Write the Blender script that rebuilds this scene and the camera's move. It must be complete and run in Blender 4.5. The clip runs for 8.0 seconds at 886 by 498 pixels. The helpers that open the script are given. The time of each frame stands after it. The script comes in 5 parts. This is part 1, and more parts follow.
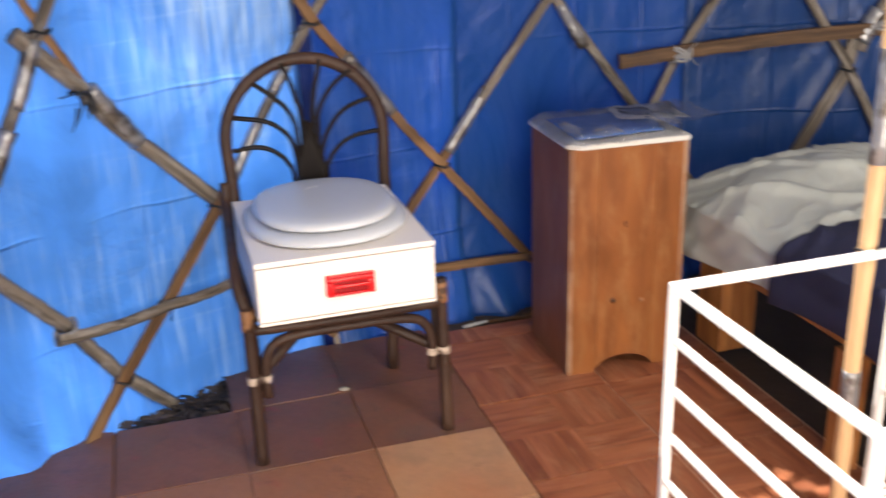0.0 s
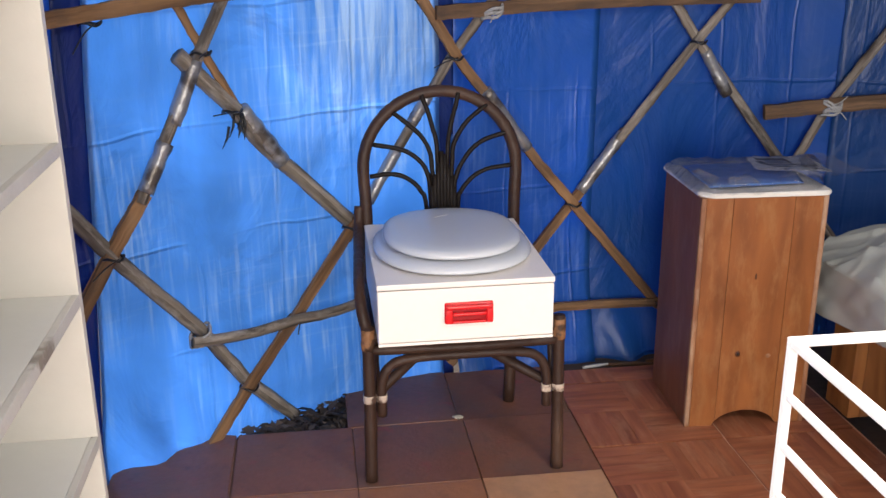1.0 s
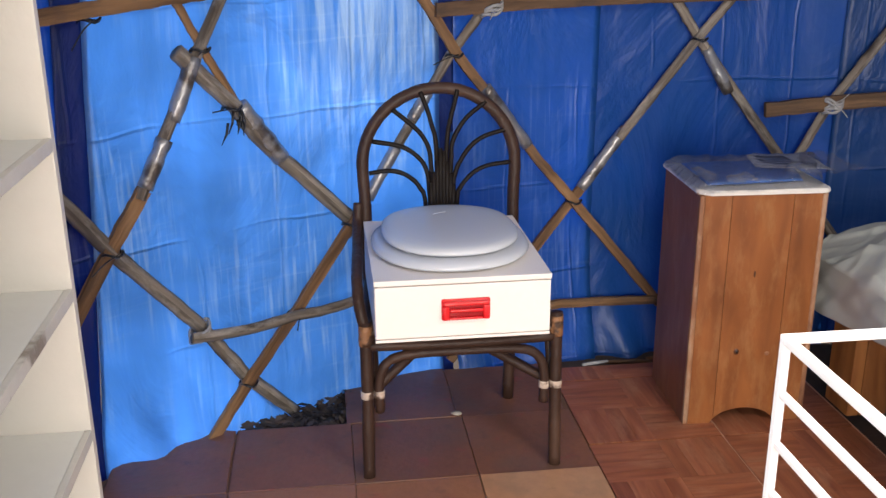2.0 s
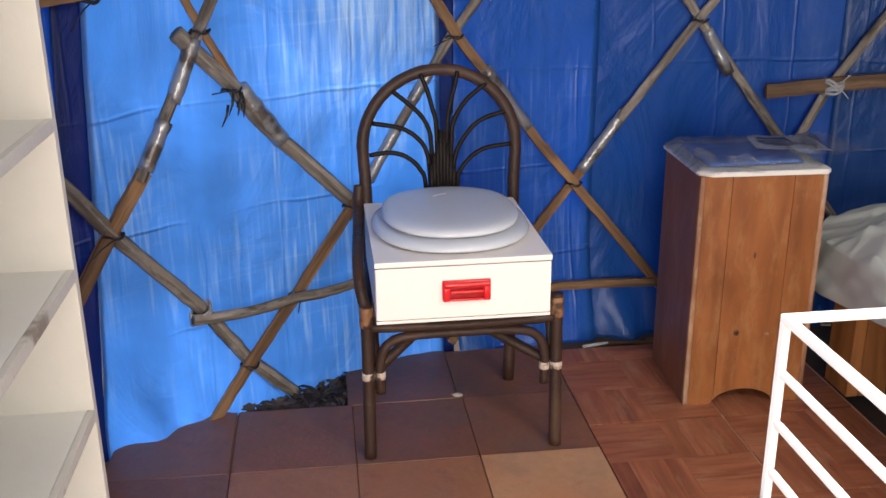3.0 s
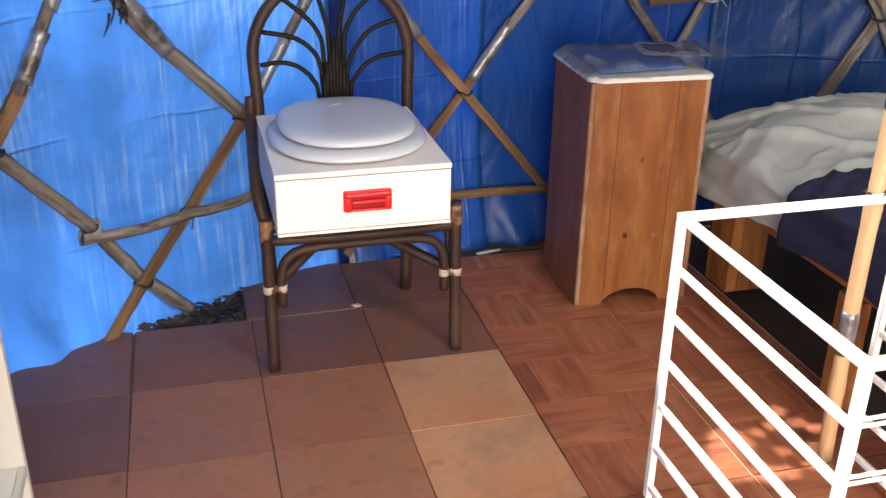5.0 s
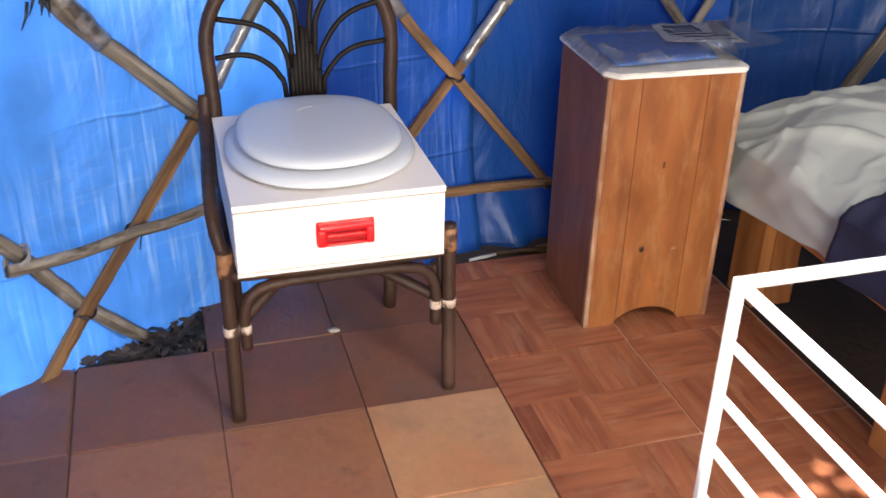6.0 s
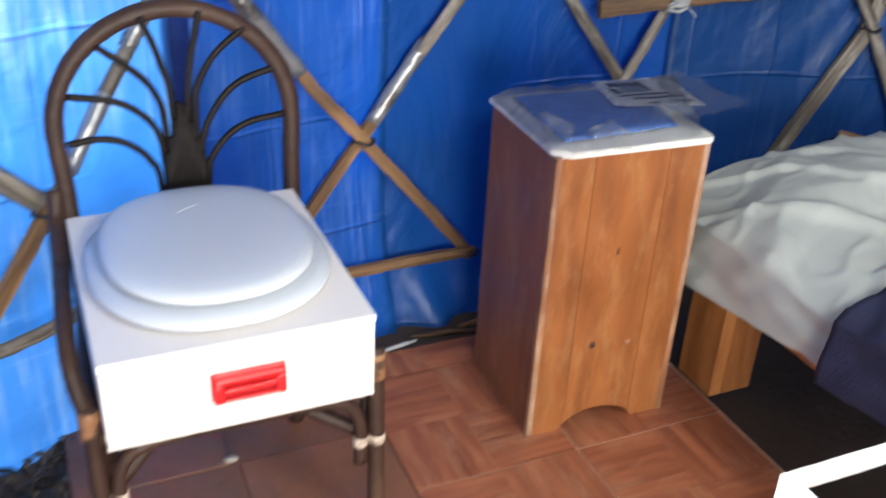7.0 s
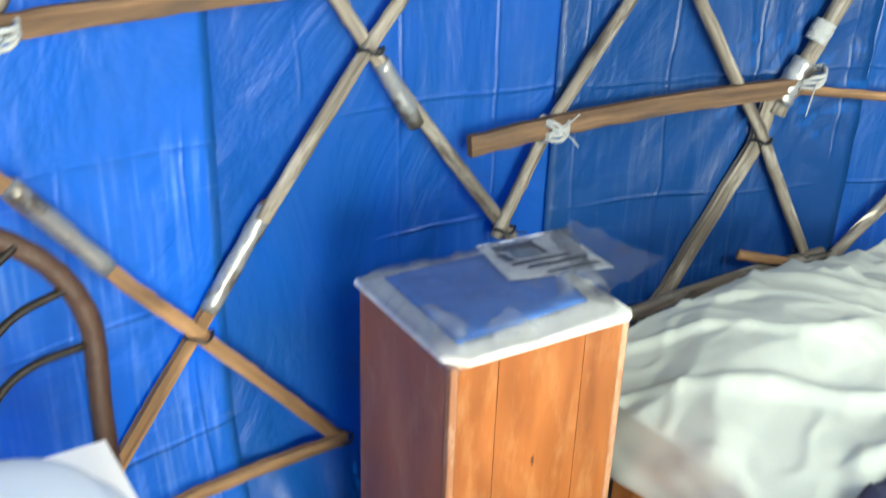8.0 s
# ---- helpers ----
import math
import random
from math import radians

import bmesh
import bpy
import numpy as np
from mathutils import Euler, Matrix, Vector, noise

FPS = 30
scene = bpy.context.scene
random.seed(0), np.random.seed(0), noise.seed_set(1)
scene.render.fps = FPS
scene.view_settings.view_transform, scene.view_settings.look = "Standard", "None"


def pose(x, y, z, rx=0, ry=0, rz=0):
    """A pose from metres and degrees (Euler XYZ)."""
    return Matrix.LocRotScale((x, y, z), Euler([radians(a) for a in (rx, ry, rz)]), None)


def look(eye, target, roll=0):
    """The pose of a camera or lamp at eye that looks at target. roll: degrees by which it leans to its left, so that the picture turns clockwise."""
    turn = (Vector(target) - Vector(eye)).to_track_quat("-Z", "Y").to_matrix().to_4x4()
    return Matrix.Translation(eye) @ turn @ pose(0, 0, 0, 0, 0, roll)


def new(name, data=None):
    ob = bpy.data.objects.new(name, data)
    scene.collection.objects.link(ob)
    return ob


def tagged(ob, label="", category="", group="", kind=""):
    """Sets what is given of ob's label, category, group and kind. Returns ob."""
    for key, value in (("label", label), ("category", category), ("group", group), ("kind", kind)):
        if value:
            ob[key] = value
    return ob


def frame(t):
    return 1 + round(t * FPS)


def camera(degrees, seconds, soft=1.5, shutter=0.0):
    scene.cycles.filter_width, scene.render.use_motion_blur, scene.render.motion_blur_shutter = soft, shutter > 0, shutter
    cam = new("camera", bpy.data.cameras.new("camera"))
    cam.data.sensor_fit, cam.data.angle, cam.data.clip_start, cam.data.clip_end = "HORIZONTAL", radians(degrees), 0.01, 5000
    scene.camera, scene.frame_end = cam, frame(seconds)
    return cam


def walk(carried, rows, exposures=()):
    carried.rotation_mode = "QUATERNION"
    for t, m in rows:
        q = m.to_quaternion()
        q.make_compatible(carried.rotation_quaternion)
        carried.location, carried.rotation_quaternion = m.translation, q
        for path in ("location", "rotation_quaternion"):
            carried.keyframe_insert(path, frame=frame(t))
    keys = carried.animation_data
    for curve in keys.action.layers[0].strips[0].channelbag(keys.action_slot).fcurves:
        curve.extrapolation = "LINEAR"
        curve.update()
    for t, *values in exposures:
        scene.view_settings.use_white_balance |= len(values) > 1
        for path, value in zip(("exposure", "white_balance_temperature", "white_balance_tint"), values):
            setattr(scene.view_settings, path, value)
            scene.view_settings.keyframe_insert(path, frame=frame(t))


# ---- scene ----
cam = camera(49.0, 8.0, soft=1.5, shutter=0.5)
PATH = [
    (0, (-0.095, -1.745, 1.319), (0.43, 0.049, 0.608), -2.0),
    (0.2, (-0.122, -1.756, 1.31), (0.316, 0.074, 0.631), -1.7),
    (0.5, (-0.126, -1.772, 1.313), (0.211, 0.089, 0.661), -0.9),
    (1, (-0.062, -1.79, 1.318), (0.189, 0.09, 0.686), -0.4),
    (2.5, (-0.036, -1.8, 1.316), (0.196, 0.078, 0.669), -0.4),
    (3, (-0.04, -1.803, 1.311), (0.193, 0.069, 0.644), -0.5),
    (3.5, (-0.046, -1.811, 1.306), (0.193, 0.048, 0.608), -0.7),
    (4, (-0.072, -1.816, 1.296), (0.227, 0.019, 0.557), -0.3),
    (4.5, (-0.12, -1.841, 1.286), (0.294, -0.044, 0.512), 0.6),
    (4.7, (-0.116, -1.84, 1.294), (0.328, -0.061, 0.496), 0.7),
    (5.8, (-0.039, -1.496, 1.316), (0.46, 0.209, 0.397), 1.3),
    (6, (-0.022, -1.391, 1.339), (0.479, 0.295, 0.387), 1.2),
    (6.5, (0.017, -1.17, 1.343), (0.551, 0.497, 0.375), 1.1),
    (6.8, (0.036, -1.032, 1.346), (0.661, 0.603, 0.381), 2.1),
    (7, (0.031, -0.931, 1.359), (0.767, 0.662, 0.399), 3.1),
    (7.2, (0.03, -0.834, 1.355), (0.874, 0.72, 0.422), 4.1),
    (7.5, (0.084, -0.723, 1.366), (1.005, 0.814, 0.477), 3.6),
    (7.8, (0.165, -0.576, 1.376), (1.15, 0.94, 0.521), 2.6),
    (8, (0.217, -0.501, 1.396), (1.238, 1.005, 0.566), 1.9),
]
walk(cam, [(t, look(eye, target, roll)) for t, eye, target, roll in PATH],
     exposures=[(0, 0.92, 6700, 10), (0.4, 0.45, 6300, 10), (1, 0.66, 6250, 10), (3, 0.60, 6300, 10), (4.5, 0.68, 6450, 10), (6, 1.1, 6400, 9), (7, 1.35, 5850, 2), (7.5, 1.5, 5550, -2), (8, 2.2, 6000, -12)])

# ---- world, sun, lights ----
SUN_DIR = Vector((-0.35, 0.45, 1.0)).normalized()      # towards the sun
world = bpy.data.worlds.new("sky")
scene.world = world
world.use_nodes = True
wn = world.node_tree.nodes
sky = wn.new("ShaderNodeTexSky")
sky.sky_type, sky.sun_disc = "NISHITA", False
sky.sun_elevation = math.asin(SUN_DIR.z)
sky.sun_rotation = math.atan2(SUN_DIR.x, SUN_DIR.y)
wn["Background"].inputs["Strength"].default_value = 0.075
world.node_tree.links.new(sky.outputs[0], wn["Background"].inputs["Color"])
sun_data = bpy.data.lights.new("sun", "SUN")
sun_data.energy, sun_data.angle, sun_data.color = 5.0, radians(0.53), (1.0, 0.95, 0.87)
sun = new("sun", sun_data)
sun.matrix_world = look(SUN_DIR * 20, (0, 0, 0))
CX, CY, RAD = 1.189, -1.733, 2.835                      # centre and radius of the round tent
WALL_H = 1.85
# frontal fill lamp in an unseen doorway assumed behind the camera
door_fill = bpy.data.lights.new("assumed_doorway_fill", "AREA")
door_fill.shape, door_fill.size, door_fill.size_y = "RECTANGLE", 1.9, 1.75
door_fill.energy, door_fill.color = 114, (1.0, 0.90, 0.79)
# overhead fill in an unseen crown opening, added to brighten the near floor
crown_fill = bpy.data.lights.new("assumed_crown_fill", "AREA")
crown_fill.shape, crown_fill.size = "DISK", 0.9
crown_fill.energy, crown_fill.color = 24, (1.0, 0.94, 0.86)
new("assumed_crown_fill", crown_fill).matrix_world = look((CX, CY, WALL_H + 0.22), (CX - 0.15, CY + 0.5, 0.0))
new("assumed_doorway_fill", door_fill).matrix_world = look((-0.15, CY - RAD + 0.42, 0.98), (0.55, 0.3, 0.75))


# ---- materials ----
def material(name, colour, rough=0.6, metal=0.0, grain=(8.0, 0.12), fine=(90.0, 0.05), bump=0.15, bump_scale=120.0,
             stretch=(1, 1, 1), island=0.0, per_object=0.0, spec=0.5, second=None, second_at=(0.45, 0.62), dust=None):
    """A surface with variation at two scales, relief and, where asked, a tone of its own for each piece."""
    m = bpy.data.materials.new(name)
    m.use_nodes = True
    nt = m.node_tree
    n, l = nt.nodes, nt.links
    bsdf = n["Principled BSDF"]
    co = n.new("ShaderNodeTexCoord")
    mp = n.new("ShaderNodeMapping")
    mp.inputs["Scale"].default_value = stretch
    l.new(co.outputs["Object"], mp.inputs["Vector"])
    big, small = n.new("ShaderNodeTexNoise"), n.new("ShaderNodeTexNoise")
    big.inputs["Scale"].default_value, big.inputs["Detail"].default_value = grain[0], 4
    small.inputs["Scale"].default_value, small.inputs["Detail"].default_value = fine[0], 3
    l.new(mp.outputs[0], big.inputs["Vector"])
    l.new(mp.outputs[0], small.inputs["Vector"])
    tone = n.new("ShaderNodeMath")
    tone.operation = "MULTIPLY_ADD"
    tone.inputs[1].default_value, tone.inputs[2].default_value = 2 * grain[1], 1 - grain[1]
    l.new(big.outputs["Fac"], tone.inputs[0])
    tone2 = n.new("ShaderNodeMath")
    tone2.operation = "MULTIPLY_ADD"
    tone2.inputs[1].default_value = 2 * fine[1]
    l.new(small.outputs["Fac"], tone2.inputs[0])
    l.new(tone.outputs[0], tone2.inputs[2])
    last = tone2.outputs[0]
    if island or per_object:
        src = n.new("ShaderNodeNewGeometry" if island else "ShaderNodeObjectInfo")
        own = n.new("ShaderNodeMath")
        own.operation = "MULTIPLY_ADD"
        amount = island or per_object
        own.inputs[1].default_value, own.inputs[2].default_value = 2 * amount, 1 - amount - fine[1]
        l.new(src.outputs["Random Per Island" if island else "Random"], own.inputs[0])
        mul = n.new("ShaderNodeMath")
        mul.operation = "MULTIPLY"
        l.new(own.outputs[0], mul.inputs[0])
        l.new(last, mul.inputs[1])
        last = mul.outputs[0]
    scale = n.new("ShaderNodeVectorMath")
    scale.operation = "SCALE"
    l.new(last, scale.inputs["Scale"])
    if second:
        ramp = n.new("ShaderNodeValToRGB")
        ramp.color_ramp.elements[0].position, ramp.color_ramp.elements[1].position = second_at
        ramp.color_ramp.elements[0].color, ramp.color_ramp.elements[1].color = (*colour, 1), (*second, 1)
        patch = n.new("ShaderNodeTexNoise")
        patch.inputs["Scale"].default_value, patch.inputs["Detail"].default_value = grain[0] * 0.6, 6
        l.new(mp.outputs[0], patch.inputs["Vector"])
        l.new(patch.outputs["Fac"], ramp.inputs[0])
        l.new(ramp.outputs[0], scale.inputs[0])
    else:
        scale.inputs[0].default_value = colour
    base = scale.outputs[0]
    for k, (tint, size, lo, hi, amount) in enumerate(dust or ()):   # stains and dried dirt, placed in the room's own space
        geo = n.new("ShaderNodeNewGeometry")
        off = n.new("ShaderNodeVectorMath")
        off.operation = "ADD"
        off.inputs[1].default_value = (7.3 * k, 3.1 * k, k)
        l.new(geo.outputs["Position"], off.inputs[0])
        dn, dr, dx = n.new("ShaderNodeTexNoise"), n.new("ShaderNodeMapRange"), n.new("ShaderNodeMix")
        dn.inputs["Scale"].default_value, dn.inputs["Detail"].default_value, dn.inputs["Roughness"].default_value = size, 7, 0.62
        dr.inputs["From Min"].default_value, dr.inputs["From Max"].default_value, dr.inputs["To Max"].default_value = lo, hi, amount
        dx.data_type = "RGBA"
        dx.inputs["B"].default_value = (*tint, 1)
        l.new(off.outputs[0], dn.inputs["Vector"])
        l.new(dn.outputs["Fac"], dr.inputs["Value"])
        l.new(dr.outputs[0], dx.inputs["Factor"])
        l.new(base, dx.inputs["A"])
        base = dx.outputs["Result"]
    l.new(base, bsdf.inputs["Base Color"])
    bsdf.inputs["Roughness"].default_value, bsdf.inputs["Metallic"].default_value = rough, metal
    bsdf.inputs["Specular IOR Level"].default_value = spec
    if bump:
        rel = n.new("ShaderNodeTexNoise")
        rel.inputs["Scale"].default_value, rel.inputs["Detail"].default_value = bump_scale, 4
        l.new(mp.outputs[0], rel.inputs["Vector"])
        bp = n.new("ShaderNodeBump")
        bp.inputs["Strength"].default_value, bp.inputs["Distance"].default_value = bump, 0.01
        l.new(rel.outputs["Fac"], bp.inputs["Height"])
        l.new(bp.outputs[0], bsdf.inputs["Normal"])
    return m


def uv_wood(name, dark, light, rough=0.35, rings=26.0, island=0.18, spec=0.5, bump=0.06, wear=None):
    """Wood whose grain runs along U of the UV map, each board with its own tone."""
    m = bpy.data.materials.new(name)
    m.use_nodes = True
    nt = m.node_tree
    n, l = nt.nodes, nt.links
    bsdf = n["Principled BSDF"]
    uv, geo = n.new("ShaderNodeUVMap"), n.new("ShaderNodeNewGeometry")
    info = n.new("ShaderNodeObjectInfo")
    shift = n.new("ShaderNodeVectorMath")
    shift.operation = "ADD"
    both = n.new("ShaderNodeMath")
    both.operation = "ADD"
    l.new(geo.outputs["Random Per Island"], both.inputs[0])
    l.new(info.outputs["Random"], both.inputs[1])
    far = n.new("ShaderNodeMath")
    far.operation = "MULTIPLY"
    far.inputs[1].default_value = 40
    l.new(both.outputs[0], far.inputs[0])
    l.new(uv.outputs[0], shift.inputs[0])
    l.new(far.outputs[0], shift.inputs[1])
    mp = n.new("ShaderNodeMapping")
    mp.inputs["Scale"].default_value = (1.6, rings, 1)
    l.new(shift.outputs[0], mp.inputs["Vector"])
    noi = n.new("ShaderNodeTexNoise")
    noi.inputs["Scale"].default_value, noi.inputs["Detail"].default_value, noi.inputs["Distortion"].default_value = 2.2, 6, 0.6
    l.new(mp.outputs[0], noi.inputs["Vector"])
    ramp = n.new("ShaderNodeValToRGB")
    ramp.color_ramp.elements[0].position, ramp.color_ramp.elements[1].position = 0.3, 0.72
    ramp.color_ramp.elements[0].color, ramp.color_ramp.elements[1].color = (*dark, 1), (*light, 1)
    l.new(noi.outputs["Fac"], ramp.inputs[0])
    worn = n.new("ShaderNodeTexNoise")
    worn.inputs["Scale"].default_value, worn.inputs["Detail"].default_value = 9, 5
    l.new(shift.outputs[0], worn.inputs["Vector"])
    own = n.new("ShaderNodeMath")
    own.operation = "MULTIPLY_ADD"
    own.inputs[1].default_value, own.inputs[2].default_value = 2 * island, 0.78 - island
    l.new(geo.outputs["Random Per Island"], own.inputs[0])
    add = n.new("ShaderNodeMath")
    add.operation = "MULTIPLY_ADD"
    add.inputs[1].default_value = 0.46
    l.new(worn.outputs["Fac"], add.inputs[0])
    l.new(own.outputs[0], add.inputs[2])
    scale = n.new("ShaderNodeVectorMath")
    scale.operation = "SCALE"
    colour_out = ramp.outputs[0]
    if wear:                                            # rubbed and stained patches, drawn out along the grain
        colour, amount = wear
        wm, wt, wr, wx = n.new("ShaderNodeMapping"), n.new("ShaderNodeTexNoise"), n.new("ShaderNodeMapRange"), n.new("ShaderNodeMix")
        wm.inputs["Scale"].default_value = (5, 16, 1)
        wt.inputs["Scale"].default_value, wt.inputs["Detail"].default_value, wt.inputs["Roughness"].default_value = 1.4, 8, 0.68
        wr.inputs["From Min"].default_value, wr.inputs["From Max"].default_value, wr.inputs["To Max"].default_value = 0.50, 0.70, amount
        wx.data_type = "RGBA"
        wx.inputs["B"].default_value = (*colour, 1)
        l.new(shift.outputs[0], wm.inputs["Vector"])
        l.new(wm.outputs[0], wt.inputs["Vector"])
        l.new(wt.outputs["Fac"], wr.inputs["Value"])
        l.new(wr.outputs[0], wx.inputs["Factor"])
        l.new(ramp.outputs[0], wx.inputs["A"])
        colour_out = wx.outputs["Result"]
    l.new(colour_out, scale.inputs[0])
    l.new(add.outputs[0], scale.inputs["Scale"])
    l.new(scale.outputs[0], bsdf.inputs["Base Color"])
    gloss = n.new("ShaderNodeMath")
    gloss.operation = "MULTIPLY_ADD"
    gloss.inputs[1].default_value, gloss.inputs[2].default_value = 0.3, rough - 0.12
    l.new(worn.outputs["Fac"], gloss.inputs[0])
    l.new(gloss.outputs[0], bsdf.inputs["Roughness"])
    bsdf.inputs["Specular IOR Level"].default_value = spec
    bp = n.new("ShaderNodeBump")
    bp.inputs["Strength"].default_value, bp.inputs["Distance"].default_value = bump, 0.01
    l.new(noi.outputs["Fac"], bp.inputs["Height"])
    l.new(bp.outputs[0], bsdf.inputs["Normal"])
    return m


def tarp_material(name, colour, through_colour, see, streak=0.35, shine=0.7, sunny_wear=None):
    """Woven plastic sheet: shiny, lets daylight through, with fine threads, pale wear streaks and creases."""
    m = bpy.data.materials.new(name)
    m.use_nodes = True
    nt = m.node_tree
    n, l = nt.nodes, nt.links
    bsdf, out = n["Principled BSDF"], n["Material Output"]
    uv = n.new("ShaderNodeUVMap")

    def noise_at(sx, sy, detail=4, distort=0.0):
        mp = n.new("ShaderNodeMapping")
        mp.inputs["Scale"].default_value = (sx, sy, 1)
        l.new(uv.outputs[0], mp.inputs["Vector"])
        t = n.new("ShaderNodeTexNoise")
        t.inputs["Scale"].default_value, t.inputs["Detail"].default_value, t.inputs["Distortion"].default_value = 1, detail, distort
        l.new(mp.outputs[0], t.inputs["Vector"])
        return t.outputs["Fac"]

    def ramp(src, a, b, lo=0.0, hi=1.0):
        r = n.new("ShaderNodeMapRange")
        r.inputs["From Min"].default_value, r.inputs["From Max"].default_value = a, b
        r.inputs["To Min"].default_value, r.inputs["To Max"].default_value = lo, hi
        l.new(src, r.inputs["Value"])
        return r.outputs[0]

    def maths(op, a, b):
        q = n.new("ShaderNodeMath")
        q.operation = op
        for k, v in enumerate((a, b)):
            if isinstance(v, (int, float)):
                q.inputs[k].default_value = v
            else:
                l.new(v, q.inputs[k])
        return q.outputs[0]

    down = ramp(noise_at(75, 4, 4, 0.25), 0.50, 0.68)           # pale worn threads, upright
    across = ramp(noise_at(3, 60), 0.58, 0.8)          # and level ones
    where = ramp(noise_at(2.0, 2.4, 3), 0.40, 0.64)
    if sunny_wear:                                          # worn pale threads, thickened to put a sunlit patch into the colour
        at_u, at_v, wide, high = sunny_wear
        shift, size, far = n.new("ShaderNodeMapping"), n.new("ShaderNodeVectorMath"), noise_at(3.0, 1.6, 4, 0.5)
        shift.inputs["Location"].default_value, shift.inputs["Scale"].default_value = (-at_u / wide, -at_v / high, 0), (1 / wide, 1 / high, 0)
        size.operation = "LENGTH"
        l.new(uv.outputs[0], shift.inputs["Vector"])
        l.new(shift.outputs[0], size.inputs[0])
        spot = ramp(maths("ADD", size.outputs["Value"], maths("MULTIPLY", far, 0.9)), 0.75, 1.5, 1.0, 0.0)
        down = maths("ADD", down, maths("MULTIPLY", ramp(noise_at(48, 2.2, 5, 0.3), 0.36, 0.62), spot))
        where = maths("MAXIMUM", where, spot)
    threads = maths("MULTIPLY", maths("ADD", down, maths("MULTIPLY", across, 0.6)), where)
    cloud = ramp(noise_at(1.3, 1.8, 5, 0.6), 0.28, 0.72, 0.62, 1.28)
    bars = ramp(noise_at(9, 0.6, 2), 0.3, 0.7, 0.88, 1.1)
    tone = maths("MULTIPLY", cloud, bars)
    mixc = n.new("ShaderNodeMix")
    mixc.data_type = "RGBA"
    mixc.inputs["A"].default_value = (*colour, 1)
    mixc.inputs["B"].default_value = (0.55, 0.68, 0.85, 1)
    l.new(maths("MULTIPLY", threads, streak), mixc.inputs["Factor"])
    l.new(mixc.outputs["Result"], bsdf.inputs["Base Color"])
    bsdf.inputs["Roughness"].default_value = 0.42
    bsdf.inputs["Specular IOR Level"].default_value = shine
    sc = n.new("ShaderNodeVectorMath")
    sc.operation = "SCALE"
    mixt = n.new("ShaderNodeMix")
    mixt.data_type = "RGBA"
    mixt.inputs["A"].default_value = (*through_colour, 1)
    mixt.inputs["B"].default_value = (0.5, 0.7, 0.95, 1)
    l.new(maths("MULTIPLY", threads, streak), mixt.inputs["Factor"])
    l.new(mixt.outputs["Result"], sc.inputs[0])
    l.new(tone, sc.inputs["Scale"])
    tr = n.new("ShaderNodeBsdfTranslucent")
    l.new(sc.outputs[0], tr.inputs["Color"])
    mix = n.new("ShaderNodeMixShader")
    mix.inputs["Fac"].default_value = see
    l.new(bsdf.outputs[0], mix.inputs[1])
    l.new(tr.outputs[0], mix.inputs[2])
    l.new(mix.outputs[0], out.inputs["Surface"])
    sep = n.new("ShaderNodeSeparateXYZ")
    l.new(uv.outputs[0], sep.inputs[0])
    wob = maths("MULTIPLY", noise_at(3, 3, 2), 0.05)
    lines = []
    for axis, period in (("X", 0.23), ("Y", 0.29)):       # folds left from its packing
        tri = n.new("ShaderNodeMath")
        tri.operation = "PINGPONG"
        tri.inputs[1].default_value = period / 2
        l.new(maths("ADD", sep.outputs[axis], wob), tri.inputs[0])
        lines.append(ramp(tri.outputs[0], 0.0, 0.007, 1.0, 0.0))
    packed = maths("MULTIPLY", maths("MULTIPLY", maths("ADD", lines[0], lines[1]), where), 0.30)
    creases = maths("ADD", maths("ADD", maths("MULTIPLY", noise_at(3.4, 2.2, 5, 0.8), 1.9), packed), maths("MULTIPLY", noise_at(20, 16, 3, 0.6), 0.10))
    bp = n.new("ShaderNodeBump")
    bp.inputs["Strength"].default_value, bp.inputs["Distance"].default_value = 0.55, 0.03
    l.new(creases, bp.inputs["Height"])
    l.new(bp.outputs[0], bsdf.inputs["Normal"])
    l.new(bp.outputs[0], tr.inputs["Normal"])
    return m


# the last four numbers place the painted sunlit oval on the light sheet
TARP_LIGHT = tarp_material("light_blue_tarp", (0.085, 0.255, 0.60), (0.27, 0.55, 0.97), 0.64, 0.85, 0.7, (1.90, 1.08, 0.34, 0.50))
TARP_MID = tarp_material("mid_blue_tarp", (0.008, 0.057, 0.225), (0.007, 0.056, 0.235), 0.40, 0.05, 0.6)
TARP_DEEP = tarp_material("deep_blue_tarp", (0.012, 0.086, 0.33), (0.011, 0.092, 0.42), 0.42, 0.05, 0.6)
TARP_SOFT = tarp_material("soft_blue_tarp", (0.022, 0.120, 0.41), (0.052, 0.205, 0.62), 0.50, 0.25)
# doubled layers hold back daylight; that darkness is put into this navy
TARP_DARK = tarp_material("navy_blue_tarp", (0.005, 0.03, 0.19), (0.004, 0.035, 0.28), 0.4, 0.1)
CANVAS = material("roof_canvas", (0.62, 0.60, 0.55), 0.85, bump=0.2)
_n, _l = CANVAS.node_tree.nodes, CANVAS.node_tree.links
_tl, _mx = _n.new("ShaderNodeBsdfTranslucent"), _n.new("ShaderNodeMixShader")
_tl.inputs["Color"].default_value = (0.80, 0.74, 0.66, 1)
_mx.inputs["Fac"].default_value = 0.09
_l.new(_n["Principled BSDF"].outputs[0], _mx.inputs[1])
_l.new(_tl.outputs[0], _mx.inputs[2])
_l.new(_mx.outputs[0], _n["Material Output"].inputs["Surface"])
SOIL = material("soil", (0.060, 0.043, 0.033), 0.95, grain=(6, 0.4), bump=0.4, bump_scale=40)
LEAF = material("dry_leaf", (0.075, 0.057, 0.046), 0.9, island=0.6, bump=0.2)
